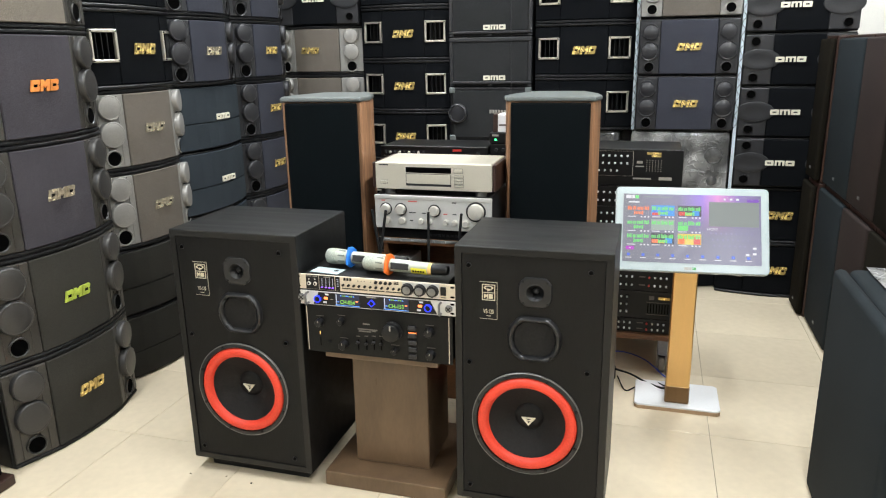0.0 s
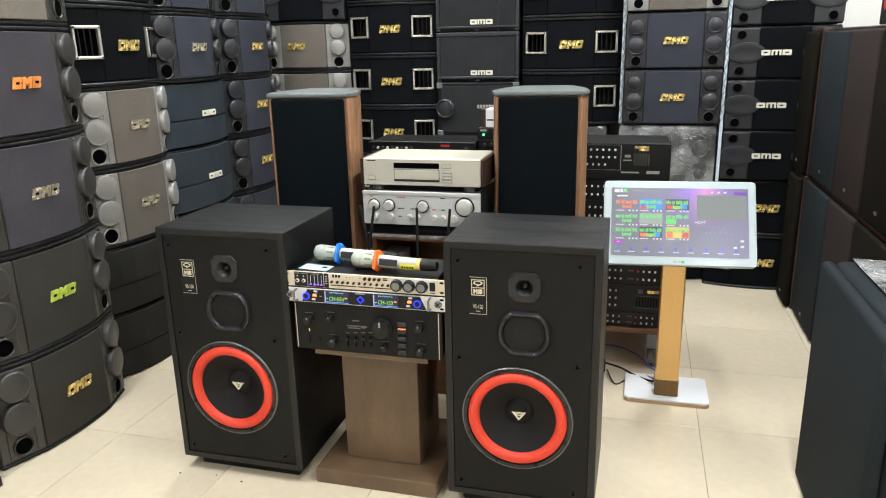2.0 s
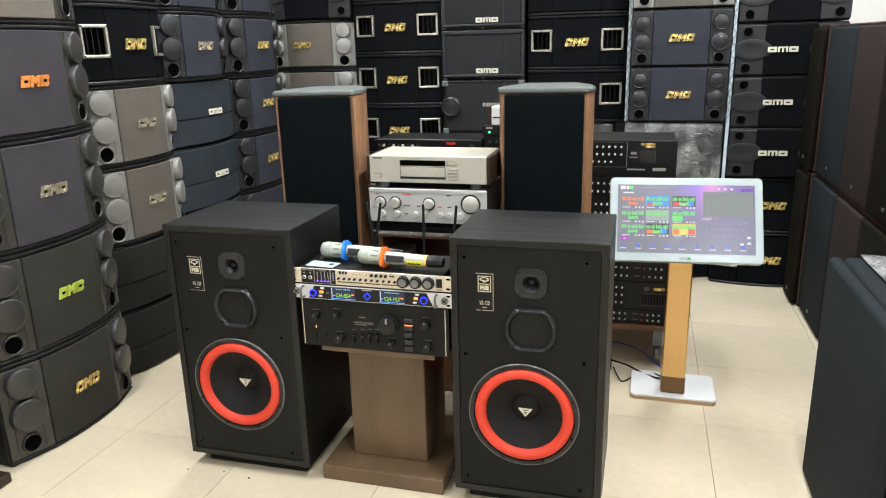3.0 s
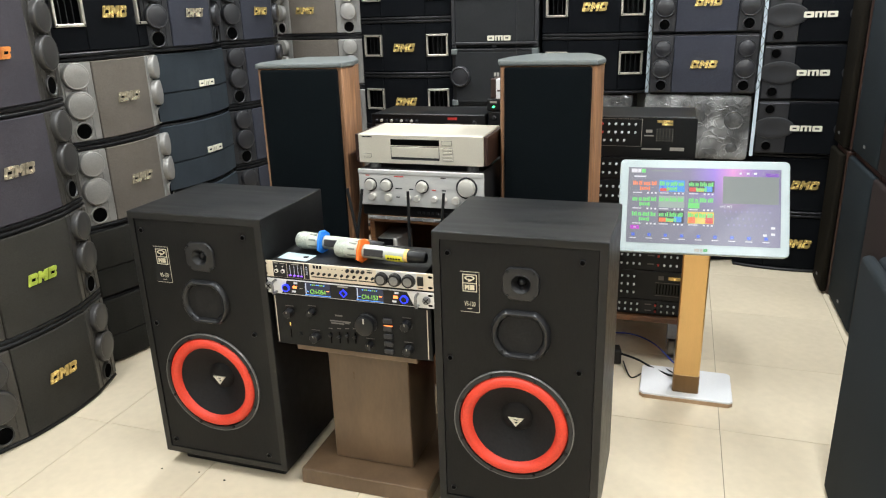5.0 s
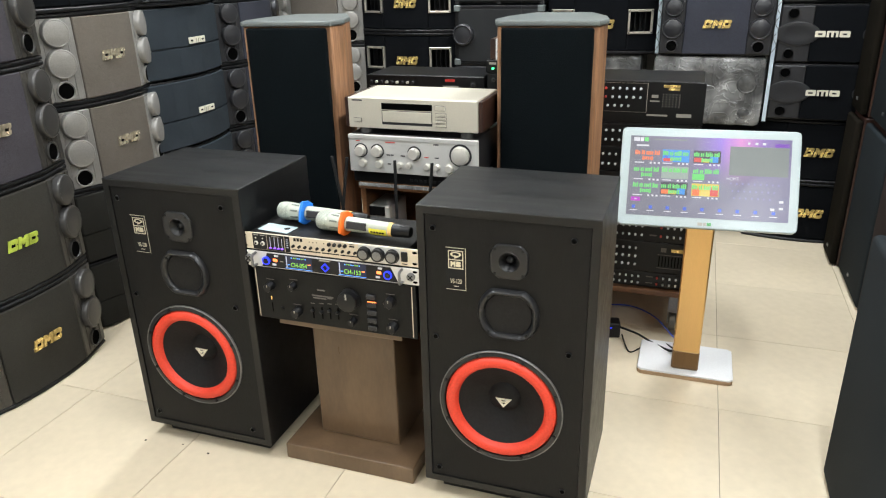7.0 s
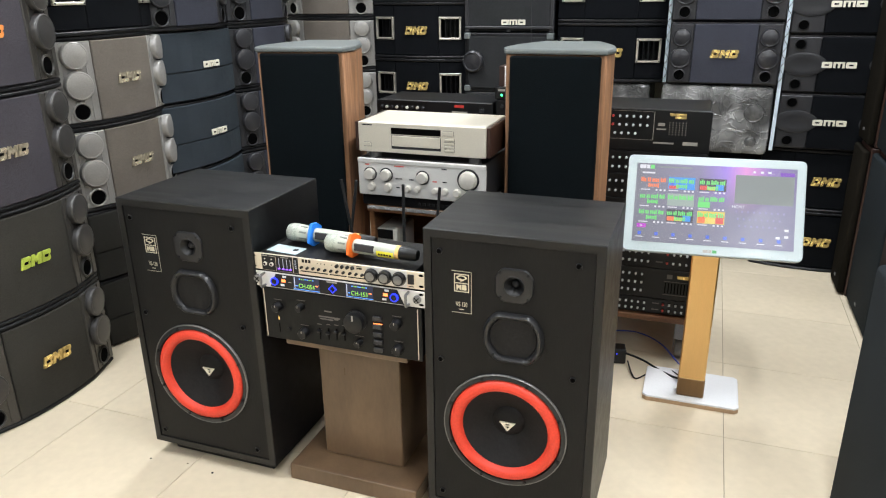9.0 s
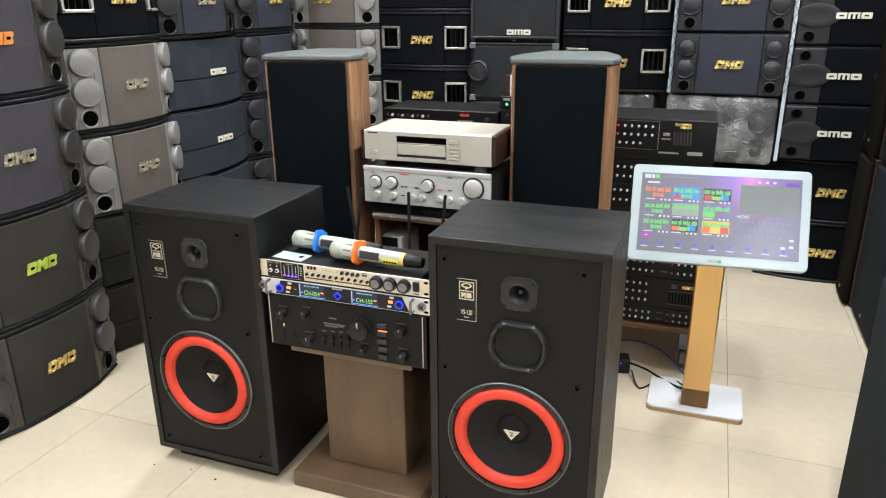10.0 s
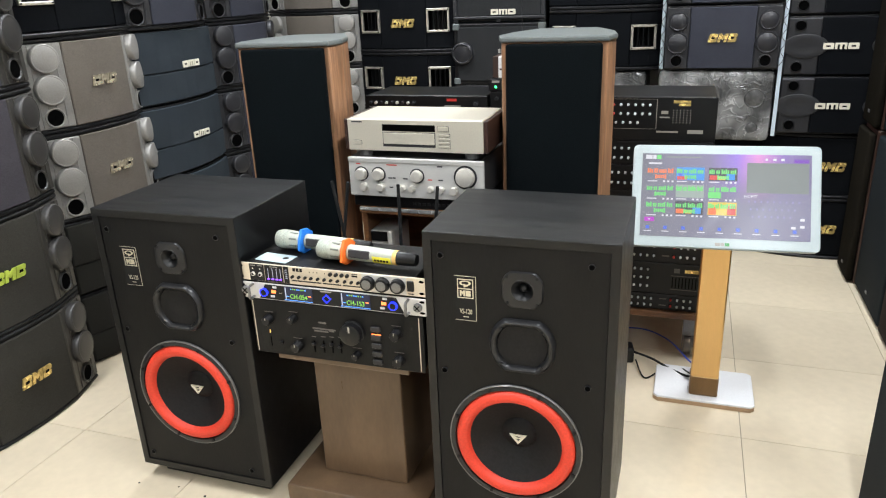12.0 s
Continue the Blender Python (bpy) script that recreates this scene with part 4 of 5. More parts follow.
    part("emblem", lathe([(0.0065, 0.0), (0.0065, 0.001), (0, 0.001)], at((bx0 + bx1) / 2, 0.0013, bz1 - 0.0225), 3, sz=-0.8), PLATELINE, tag)
    for k in range(2):
        letter(tag, PEAKED if k == 0 else NOTCHED, bx0 + 0.0115 + 0.013 * k, bz1 - 0.047, 0.0115, 0.013, 0.0004, 0.0, PLATELINE, "")
    writing("lettering", "VS-120", 0.0135, at((bx0 + bx1) / 2, 0.001, bz0 + 0.021) @ Matrix.Diagonal((0.72, 1, 1.25, 1)), PLATELINE, tag)
    return ob


right_speaker = three_way(pose(0.0165, 1.80, 0))
copy_thing(right_speaker, pose(-0.8655, 1.793, 0))


# ---- slim towers behind ----
def tower(m):
    ob = thing("tower_speaker", m, "walnut tower speaker with black cloth grille and grey top", "speaker", "pair of tower speakers")
    h = 1.150
    plan = [(-0.148, 0.012), (0.148, 0.012), (0.166, 0.085), (0.150, 0.20), (0.092, 0.355), (-0.092, 0.355), (-0.150, 0.20), (-0.166, 0.085)]
    part("cabinet", prism(plan, 0.03, h - 0.0165, 0.003), VENEER, ob)
    part("base", prism([(x * 1.04, y * 1.03 - 0.01) for x, y in plan], 0, 0.03, 0.004), PLASTIC, ob, "black base")
    part("top_cap", prism([(x * 1.03, y * 1.02 - 0.012) for x, y in plan], h - 0.016, h, 0.005, segments=2), TOPGREY, ob, "grey lacquered top")
    part("grille", box(-0.136, 0.136, -0.006, 0.0115, 0.06, h - 0.020, 0.008, segments=3), CLOTH_TOWER, ob, smooth=True)
    return ob


left_tower = tower(pose(-0.870, 2.449, 0, 0, 0, 8))
copy_thing(left_tower, pose(-0.044, 2.513, 0, 0, 0, 2))

# cable hanging down in front of the north stacks
bm = tube([(-0.475, 4.045, ZC), (-0.476, 4.048, 2.2), (-0.478, 4.045, 1.5), (-0.476, 4.050, 1.1), (-0.479, 4.052, 0.86)], 0.0022, seg=6)
tagged(part("hanging_cable", bm, PANEL_DARK, smooth=True), "thin dark cable hanging from the ceiling", "cable")


# ---- electronics ----
def knob(parent, x, z, r, d, mat, y=0.0, name="knob", m=Matrix(), mark=None):
    bm = lathe([(r * 1.06, 0.0), (r * 1.06, d * 0.25), (r, d * 0.3), (r * 0.96, d * 0.92), (r * 0.86, d), (0, d)], m @ at(x, y, z), 20)
    ob = part(name, bm, mat, parent, smooth=True)
    if mark:
        part("pointer", placed(box(x - r * 0.08, x + r * 0.08, y - d - 0.0007, y - d + 0.0003, z + r * 0.3, z + r * 0.85), m), mark, ob)
    return ob


def bar(parent, x0, x1, z0, z1, mat, y=0.0, d=0.001, name="print_bar", bevel=0.0, m=Matrix(), label=""):
    return part(name, placed(box(x0, x1, y - d, y, z0, z1, bevel), m), mat, parent, label)


def ear_holes(parent, w, h):
    for s in (-1, 1):
        for z in (0.2, 0.8):
            bm = lathe([(0.0042, 0.0009), (0, 0.0009)], at(s * (w / 2 - 0.0085), 0, h * z), 12, sx=1.5, sz=0.75)
            part("ear_slot", bm, HOLE_INLAY_BLACK, parent)


# timber pedestal
ob = thing("pedestal", at(-0.429, 1.815, 0), "brown painted wooden pedestal with square foot", "pedestal")
part("foot", box(-0.195, 0.195, 0.0, 0.39, 0, 0.05, 0.004, segments=2), STANDWOOD, ob)
part("column", box(-0.122, 0.122, 0.085, 0.30, 0.0505, 0.437, 0.003), STANDWOOD, ob)
part("top_plate", box(-0.168, 0.182, 0.0, 0.36, 0.4375, 0.459, 0.004, segments=2), STANDWOOD, ob)

# black integrated amplifier
ob = thing("integrated_amplifier", at(-0.4225, 1.80, 0.4595), "black integrated amplifier with knobs and sliders", "amplifier")
W, H = 0.445, 0.145
part("case", box(-W / 2 + 0.004, W / 2 - 0.004, 0.008, 0.36, 0.004, H, 0.003), PLASTIC, ob)
face = part("faceplate", box(-W / 2, W / 2, 0.0, 0.0075, 0.0, H - 0.001, 0.0015), BAFFLE, ob)
for fx in (-0.487, 0.478):
    bar(face, W * fx - 0.001, W * fx + 0.001, 0.004, H - 0.005, CHAMPAGNE, name="trim_line", label="thin gold trim line")


def ax(u):
    return -W / 2 + W * (u - 107) / (845 - 107)


def az(v, u):
    return H * (1 - (v - (405 + (u - 107) * 0.083)) / 218)


for u, v, r in ((185, 487, 0.0115), (297, 483, 0.0095), (305, 592, 0.0125), (565, 618, 0.009), (737, 533, 0.0125), (742, 635, 0.0125)):
    k = knob(ob, ax(u), az(v, u), r, 0.020, PLASTIC, mark=PRINT)
    bar(face, ax(u) - 0.012, ax(u) + 0.012, az(v, u) + r + 0.006, az(v, u) + r + 0.0075, PRINTDIM, d=0.0004)
knob(ob, ax(555), az(530, 555), 0.027, 0.024, PLASTIC, name="volume_knob", mark=PRINT)
for i, u in enumerate((378, 420, 458, 495)):
    bar(face, ax(u) - 0.0018, ax(u) + 0.0018, az(618, u), az(570, u), HOLE_INLAY_BLACK, d=0.0006, name="slider_slot")
    bar(face, ax(u) - 0.0045, ax(u) + 0.0045, az(582 + 6 * (i % 2), u) - 0.003, az(582 + 6 * (i % 2), u) + 0.003, PLASTIC, d=0.009, name="slider_tab", bevel=0.001)
    bar(face, ax(u) - 0.006, ax(u) + 0.006, az(556, u), az(553, u), PRINTDIM, d=0.0004)
for i, v in enumerate((516, 549, 581, 613, 645)):
    bar(ob, ax(632), ax(671), az(v + 9, 650), az(v - 9, 650), PANEL_DARK, d=0.006, name="push_button", bevel=0.001)
bar(face, ax(632), ax(671), az(540, 650), az(537, 650), ORANGELED, d=0.001, name="pilot_light", label="lit orange indicator")
bar(face, ax(181) - 0.001, ax(181) + 0.001, az(545, 181), az(532, 181), AMBERLED, d=0.001, name="pilot_light", label="lit amber indicator")
bar(face, ax(181) - 0.0012, ax(181) + 0.0012, az(598, 181), az(560, 181), HOLE_INLAY_BLACK, d=0.0006, name="slider_slot")
knob(ob, ax(230), az(582, 230), 0.005, 0.006, RUBBER, name="jack")
for u0, u1, v in ((405, 440, 498), (378, 478, 520), (383, 445, 530), (450, 470, 531)):
    bar(face, ax(u0), ax(u1), az(v + 3, u0), az(v - 3, u0), PRINTDIM, d=0.0004)

# wireless microphone receiver
ob = thing("microphone_receiver", at(-0.4285, 1.798, 0.6055), "wireless microphone receiver with two lit displays", "receiver")
W, H = 0.477, 0.044
part("case", box(-0.216, 0.216, 0.004, 0.21, 0.0, H - 0.001, 0.002), PLASTIC, ob)
face = part("faceplate", box(-W / 2, W / 2, 0.0, 0.0035, 0.0005, H - 0.0015, 0.0008), SILVERFACE, ob)
mid = bmesh.new()
vs = [mid.verts.new((x, -0.0012, z)) for x, z in ((-0.186, 0.003), (0.186, 0.003), (0.168, H - 0.004), (-0.168, H - 0.004))]
g = bmesh.ops.extrude_face_region(mid, geom=[mid.faces.new(vs)])
bmesh.ops.translate(mid, verts=[v for v in g["geom"] if isinstance(v, bmesh.types.BMVert)], vec=(0, 0.0011, 0))
part("front_panel", mid, PLASTIC, ob)
ear_holes(face, W, H)


def rx(u):
    return -W / 2 + W * (u - 57) / (843 - 57)


for u in (118, 775):
    bm = tube([(rx(u), 0.0, 0.006), (rx(u), -0.018, 0.008), (rx(u), -0.019, H / 2), (rx(u), -0.018, H - 0.008), (rx(u), 0.0, H - 0.006)], 0.0035, seg=8)
    part("handle", bm, GREYRING, ob, smooth=True)
for u in (85, 812):
    kn = knob(ob, rx(u), H * 0.5, 0.010, 0.007, GREYRING, name="thumb_screw")
    for t in (45, 135):
        bm = box(-0.0085, 0.0085, -0.0005, 0.0003, -0.0011, 0.0011)
        part("slot", placed(bm, at(rx(u), -0.0072, H * 0.5) @ pose(0, 0, 0, 0, t, 0)), HOLE_INLAY_BLACK, kn)
for u in (167, 715):
    bm = lathe([(0.0105, 0), (0.0105, 0.0045), (0.0082, 0.005), (0.0082, 0.002)], at(rx(u), -0.0012, H * 0.45), 28)
    part("ring_light", bm, BLUELED, ob, "glowing blue ring", smooth=True)
    knob(ob, rx(u), H * 0.45, 0.0078, 0.006, PLASTIC, y=-0.0012)
for u in (210, 677):
    bar(ob, rx(u) - 0.006, rx(u) + 0.006, H * 0.45, H * 0.62, ORANGELED, y=-0.0012, d=0.002, name="push_button", bevel=0.0008)
    bar(ob, rx(u) - 0.002, rx(u) + 0.009, H * 0.74, H * 0.86, KNOBWHITE, y=-0.0012, d=0.002, name="push_button", bevel=0.0006)
    bar(ob, rx(u) - 0.009, rx(u) + 0.002, H * 0.2, H * 0.32, KNOBWHITE, y=-0.0012, d=0.002, name="push_button", bevel=0.0006)
    bar(face, rx(u) + 0.014, rx(u) + 0.022, H * 0.46, H * 0.50, PRINT, y=-0.0012, d=0.0004)
for u0, text in ((258, "CH-054"), (500, "CH-153")):
    dis = bar(ob, rx(u0), rx(u0 + 122), H * 0.12, H * 0.90, DISPLAYBACK, y=-0.0012, d=0.0012, name="display", label="lit display with green characters")
    writing("lettering", text, 0.0138, at(rx(u0 + 62), -0.0026, H * 0.36) @ Matrix.Diagonal((1.02, 1, 1.2, 1)), DISPLAYGREEN, dis)
    for k in range(8):
        bar(dis, rx(u0 + 28 + 9 * k), rx(u0 + 33 + 9 * k), H * 0.76, H * 0.82, (DISPLAYBLUE, DISPLAYGREEN, DISPLAYGREEN, DISPLAYBLUE)[k % 4], y=-0.0024, d=0.0003, name="segment")
    bar(dis, rx(u0 + 4), rx(u0 + 8), H * 0.18, H * 0.86, WHITELED, y=-0.0024, d=0.0003, name="segment")
    bar(dis, rx(u0 + 10), rx(u0 + 20), H * 0.34, H * 0.38, DISPLAYBLUE, y=-0.0024, d=0.0003, name="segment")
    bar(dis, rx(u0 + 104), rx(u0 + 116), H * 0.44, H * 0.50, ORANGELED, y=-0.0024, d=0.0003, name="segment")
    bar(dis, rx(u0), rx(u0 + 122), H * 0.13, H * 0.16, DISPLAYBLUE, y=-0.0024, d=0.0003, name="segment")
bm = lathe([(0.0115, 0), (0.0115, 0.002), (0.0085, 0.0022), (0.0085, 0.001)], at(rx(440), -0.0012, H * 0.44), 4)
part("diamond_light", bm, BLUELED, ob, "glowing blue diamond")
bar(face, rx(415), rx(462), H * 0.80, H * 0.88, PRINT, y=-0.0012, d=0.0004)
# three rod aerials at the back
for x, tip in ((-0.075, -0.038), (-0.052, -0.083), (0.093, 0.097), (0.178, 0.199)):
    bm = tube([(x, 0.205, 0.03), (x, 0.222, 0.045), (x + 0.2 * (tip - x), 0.225, 0.07), (tip, 0.222, 0.238)], 0.0042)
    part("aerial", bm, RUBBER, ob, "black rod aerial", smooth=True)

# champagne effects processor
ob = thing("effects_processor", at(-0.4285, 1.80, 0.6515), "champagne rack effects processor with dials and sliders", "processor")
W, H = 0.477, 0.0465
part("case", box(-0.216, 0.216, 0.004, 0.19, 0.0, H - 0.0005, 0.002), BAFFLE, ob)
face = part("faceplate", box(-W / 2, W / 2, 0.0, 0.0035, 0.0005, H - 0.001, 0.0008), CHAMPAGNE, ob)
ear_holes(face, W, H)


def nx(u):
    return -W / 2 + W * (u - 43) / 797


win = bar(ob, nx(97), nx(163), 0.002, H - 0.003, PLASTIC, d=0.001, name="jack_window")
for u in (113, 145):
    knob(win, nx(u), H * 0.40, 0.0052, 0.005, KNOBSILVER, name="jack")
    part("jack_hole", lathe([(0.0032, 0.0053), (0, 0.0053)], at(nx(u), 0, H * 0.40), 12), HOLE_INLAY_BLACK, win)
    knob(win, nx(u), H * 0.68, 0.0018, 0.002, KNOBSILVER, name="jack")
    bar(win, nx(u - 12), nx(u + 12), H * 0.84, H * 0.88, PRINT, y=-0.001, d=0.0003)
win = bar(ob, nx(166), nx(246), 0.002, H - 0.003, PLASTIC, d=0.001, name="slider_window")
for u in (181, 201, 219, 236):
    bar(win, nx(u) - 0.0005, nx(u) + 0.0005, H * 0.22, H * 0.78, WHITELED, y=-0.001, d=0.0003, name="slider_track")
    bar(win, nx(u) - 0.0028, nx(u) + 0.0028, H * 0.17, H * 0.23, PURPLELED, y=-0.001, d=0.003, name="slider_tab", label="glowing purple slider tab")
bar(win, nx(190), nx(226), H * 0.84, H * 0.88, PRINT, y=-0.001, d=0.0003)
win = bar(ob, nx(250), nx(273), 0.002, H - 0.003, PLASTIC, d=0.001, name="meter_window")
for k in range(5):
    bar(win, nx(257), nx(266), H * (0.3 + 0.11 * k), H * (0.33 + 0.11 * k), WHITELED, y=-0.001, d=0.0003, name="segment")
for k, u in enumerate((292, 307, 322)):
    bar(face, nx(u), nx(u + 11), H * 0.72, H * 0.90, RUBBER, d=0.0005, name="mark_block")
for u in (290, 318, 345, 371, 400, 428, 456, 485, 515, 543, 570):
    knob(ob, nx(u), H * 0.44, 0.0034, 0.007, PLASTIC)
for u in (456, 480, 504, 527):
    knob(ob, nx(u), H * 0.76, 0.0044, 0.006, PLASTIC)
for u in (365, 382, 398, 431):
    knob(ob, nx(u), H * 0.76, 0.0013, 0.001, RUBBER, name="indicator")
bar(ob, nx(545), nx(568), H * 0.72, H * 0.80, HOLE_INLAY_BLACK, d=0.0008, name="usb_port")
bar(face, nx(545), nx(568), H * 0.85, H * 0.89, RUBBER, d=0.0004)
for a, b in ((283, 412), (420, 497), (504, 582)):
    bar(face, nx(a), nx(b), H * 0.19, H * 0.25, RUBBER, d=0.0004)
bar(face, nx(586), nx(765), 0.002, H - 0.003, SILVERFACE, d=0.0006, name="dial_panel")
for u in (612, 672, 733):
    kn = knob(ob, nx(u), H * 0.50, 0.0165, 0.013, PLASTIC, name="dial", y=-0.0006)
    part("dial_cap", lathe([(0.0112, 0.0131), (0.0112, 0.0139), (0.006, 0.0150), (0, 0.0154)], at(nx(u), 0, H * 0.5), 24), GREYRING, kn, "spun metal cap", smooth=True)
bar(ob, nx(770), nx(796), H * 0.27, H * 0.80, PLASTIC, d=0.004, name="power_switch", bevel=0.001)
bar(face, nx(772), nx(794), H * 0.10, H * 0.15, RUBBER, d=0.0004)

# card on the processor
bm = box(-0.045, 0.045, -0.024, 0.024, 0, 0.0012)
card = tagged(part("paper_card", bm, PAPER), "pale blue printed card lying on the processor", "card")
card.matrix_basis = pose(-0.583, 1.838, 0.6982, 0, 0, -6)
part("card_print", lathe([(0.008, 0.0005), (0, 0.0006)], pose(0.026, 0.004, 0.0008, -90), 14), RUBBER, card)


# ---- two wireless microphones ----
def microphone(m, ring, label):
    """Lies along local x, head towards -x; the axis is turned from the lathe's."""
    ob = thing("microphone", m, label, "microphone", "wireless microphones")
    turn = pose(0, 0, 0, 0, 0, 90)
    part("head_grille", lathe([(0, 0.0), (0.012, 0.001), (0.0205, 0.007), (0.0235, 0.018), (0.0235, 0.034), (0.022, 0.038)], turn, 28), MICGRILLE, ob, "pale wire mesh head", smooth=True)
    col = part("head_collar", lathe([(0.022, 0.038), (0.0228, 0.040), (0.0215, 0.055), (0.019, 0.072), (0.018, 0.078)], turn, 28), MICWHITE, ob, smooth=True)
    for k in range(8):
        bm = box(0.043, 0.066, -0.0022, 0.0022, 0.0200, 0.0222, 0.0005)
        part("collar_slot", placed(bm, pose(0, 0, 0, 360 / 8 * k + 20)), MICSLOT, col)
    part("body", lathe([(0.018, 0.086), (0.0180, 0.12), (0.0172, 0.17), (0.0165, 0.208)], turn, 28), MICWHITE, ob, smooth=True)
    bm = lathe([(0.0172, 0.152), (0.0180, 0.153), (0.0174, 0.198), (0.0168, 0.199)], turn, 36)
    bmesh.ops.delete(bm, geom=[v for v in bm.verts if v.co.z > 0.0035 or v.co.y > 0.006], context="VERTS")
    part("label_strip", bm, YELLOW, ob, "yellow label strip", smooth=True)
    part("display_strip", placed(box(0.090, 0.146, -0.0095, 0.0095, 0.0145, 0.0187, 0.002), pose(0, 0, 0, 78)), PANEL_DARK, ob, "dark display strip", smooth=False)
    for k in range(5):
        part("label_dot", placed(lathe([(0.003, 0.0), (0.003, 0.0006), (0, 0.0007)], at(0.160 + 0.0076 * k, -0.0176, 0), 10), pose(0, 0, 0, 20)), RUBBER, ob)
    part("tape_band", lathe([(0.0165, 0.201), (0.0171, 0.202), (0.0170, 0.210), (0.0164, 0.211)], turn, 28), AMBER, ob, "amber tape band", smooth=True)
    part("tail", lathe([(0.0162, 0.2085), (0.0165, 0.222), (0.0145, 0.252), (0.012, 0.257), (0, 0.258)], turn, 28), PLASTIC, ob, "black end cap", smooth=True)
    # eight-sided anti-roll ring
    bm = lathe([(0.0185, 0.075), (0.0300, 0.0765), (0.0318, 0.080), (0.0300, 0.0835), (0.0185, 0.085)], turn @ pose(0, 0, 0, 0, 22.5, 0), 8)
    for v in bm.verts:
        if v.co.yz.length > 0.02 and int(round(math.degrees(math.atan2(v.co.z, v.co.y)) + 360 - 22.5)) % 90 < 40:
            v.co.y *= 1.18
            v.co.z *= 1.18
    part("anti_roll_ring", bm, ring, ob, smooth=False)
    return ob


microphone(pose(-0.613, 1.899, 0.726, 0, 0.5, -1.5), BLUERING, "pale wireless microphone with blue ring")
microphone(pose(-0.477, 1.856, 0.726, 0, 0.5, -4), ORANGERING, "pale wireless microphone with orange ring")

# ---- silver separates on a timber cabinet ----
ob = thing("audio_cabinet", at(-0.435, 2.45, 0), "orange-brown open timber audio cabinet", "cabinet")
part("side_board", box(-0.222, -0.204, 0.03, 0.34, 0.0, 0.62, 0.002), CABWOOD, ob)
part("side_board", box(0.204, 0.222, 0.03, 0.34, 0.0, 0.62, 0.002), CABWOOD, ob)
part("back_board", box(-0.2035, 0.2035, 0.325, 0.338, 0.0, 0.62, 0.001), CABWOOD, ob)
part("shelf", box(-0.2035, 0.2035, 0.01, 0.3245, 0.30, 0.318, 0.002), CABWOOD, ob)
part("plinth", box(-0.2035, 0.2035, 0.02, 0.035, 0.0, 0.2995, 0.002), CABWOOD, ob)
part("top_board", box(-0.212, 0.232, -0.012, 0.345, 0.6205, 0.642, 0.006, segments=2), CABWOOD, ob)
part("edge_wrap", box(-0.208, 0.228, -0.0150, -0.0125, 0.632, 0.644, 0.001), WRAP, ob, "clear film over the board's edge")
ob = thing("silver_device", at(-0.60, 2.47, 0.3185), "small silver device with an upright chrome bar", "device")
part("device_body", box(-0.05, 0.04, 0.03, 0.17, 0.0, 0.225, 0.003), SILVERFACE, ob)
part("dark_window", box(-0.04, 0.025, 0.0265, 0.0295, 0.19, 0.222), PLASTIC, ob)
part("chrome_bar", box(0.030, 0.046, 0.0, 0.029, 0.03, 0.235, 0.003), KNOBSILVER, ob)
ob = thing("slim_amplifier", at(-0.445, 2.45, 0.6425), "slim black amplifier under the silver one", "amplifier")
part("case", box(-0.22, 0.22, 0, 0.3, 0.0, 0.036, 0.003), PLASTIC, ob)
for k in range(8):
    bar(ob, -0.02 + 0.016 * k, -0.010 + 0.016 * k, 0.012, 0.020, PANEL_DARK, d=0.002, name="push_button")


def on_face(w, h, u0, u1, v_top, v_bottom, tilt):
    """Makes functions that turn fractions of a front's picture into its x and z."""
    return (lambda u: -w / 2 + w * (u - u0) / (u1 - u0)), (lambda u, v: h * (1 - (v - v_top - tilt * (u - u0)) / (v_bottom - v_top)))


ob = thing("silver_amplifier", at(-0.445, 2.425, 0.6785), "silver integrated amplifier with round knobs", "amplifier")
W, H = 0.437, 0.131
part("case", box(-W / 2 + 0.006, W / 2 - 0.006, 0.008, 0.34, 0.008, H, 0.003), PANEL_DARK, ob)
face = part("faceplate", box(-W / 2, W / 2, 0, 0.0075, 0.006, H - 0.002, 0.002), SILVERFACE, ob)
part("top_trim", box(-W / 2, W / 2, -0.003, -0.0002, H - 0.016, H - 0.003, 0.001), SILVERFACE, ob)
px, pz = on_face(W, H, 207, 642, 493, 636, 0.036)
for u, v, r in ((250, 553, 0.018), (307, 555, 0.018), (433, 560, 0.018), (585, 563, 0.028)):
    kn = knob(ob, px(u), pz(u, v), r, 0.018, KNOBSILVER)
    part("knob_ring", lathe([(r * 1.28, 0.0), (r * 1.28, 0.0030), (r * 1.07, 0.0030)], at(px(u), 0, pz(u, v)), 28), PANEL_DARK, kn, smooth=True)
for u, v, r in ((255, 598, 0.0125), (312, 600, 0.0125), (383, 602, 0.0095), (414, 603, 0.0095), (475, 605, 0.0095), (508, 606, 0.0095), (548, 609, 0.0125)):
    knob(ob, px(u), pz(u, v), r, 0.014, KNOBSILVER)
for u0, u1, v in ((233, 247, 519), (335, 368, 523), (497, 514, 528), (352, 362, 568), (338, 350, 568), (387, 401, 570), (466, 480, 573), (500, 514, 574), (340, 352, 600)):
    bar(face, px(u0), px(u1), pz(u0, v + 2), pz(u0, v - 2), PRINTRED if v in (519, 523, 573) else PANEL_DARK, d=0.0008)

ob = thing("disc_player", at(-0.440, 2.42, 0.8105), "pale gold disc player with wooden cheeks", "disc player")
W, H = 0.428, 0.116
part("case", box(-W / 2 + 0.002, W / 2 - 0.002, 0.0095, 0.232, 0.020, H, 0.003), GOLDFACE, ob)
face = part("faceplate", box(-W / 2, W / 2, 0, 0.009, 0.020, H - 0.0008, 0.002), GOLDFACE, ob)
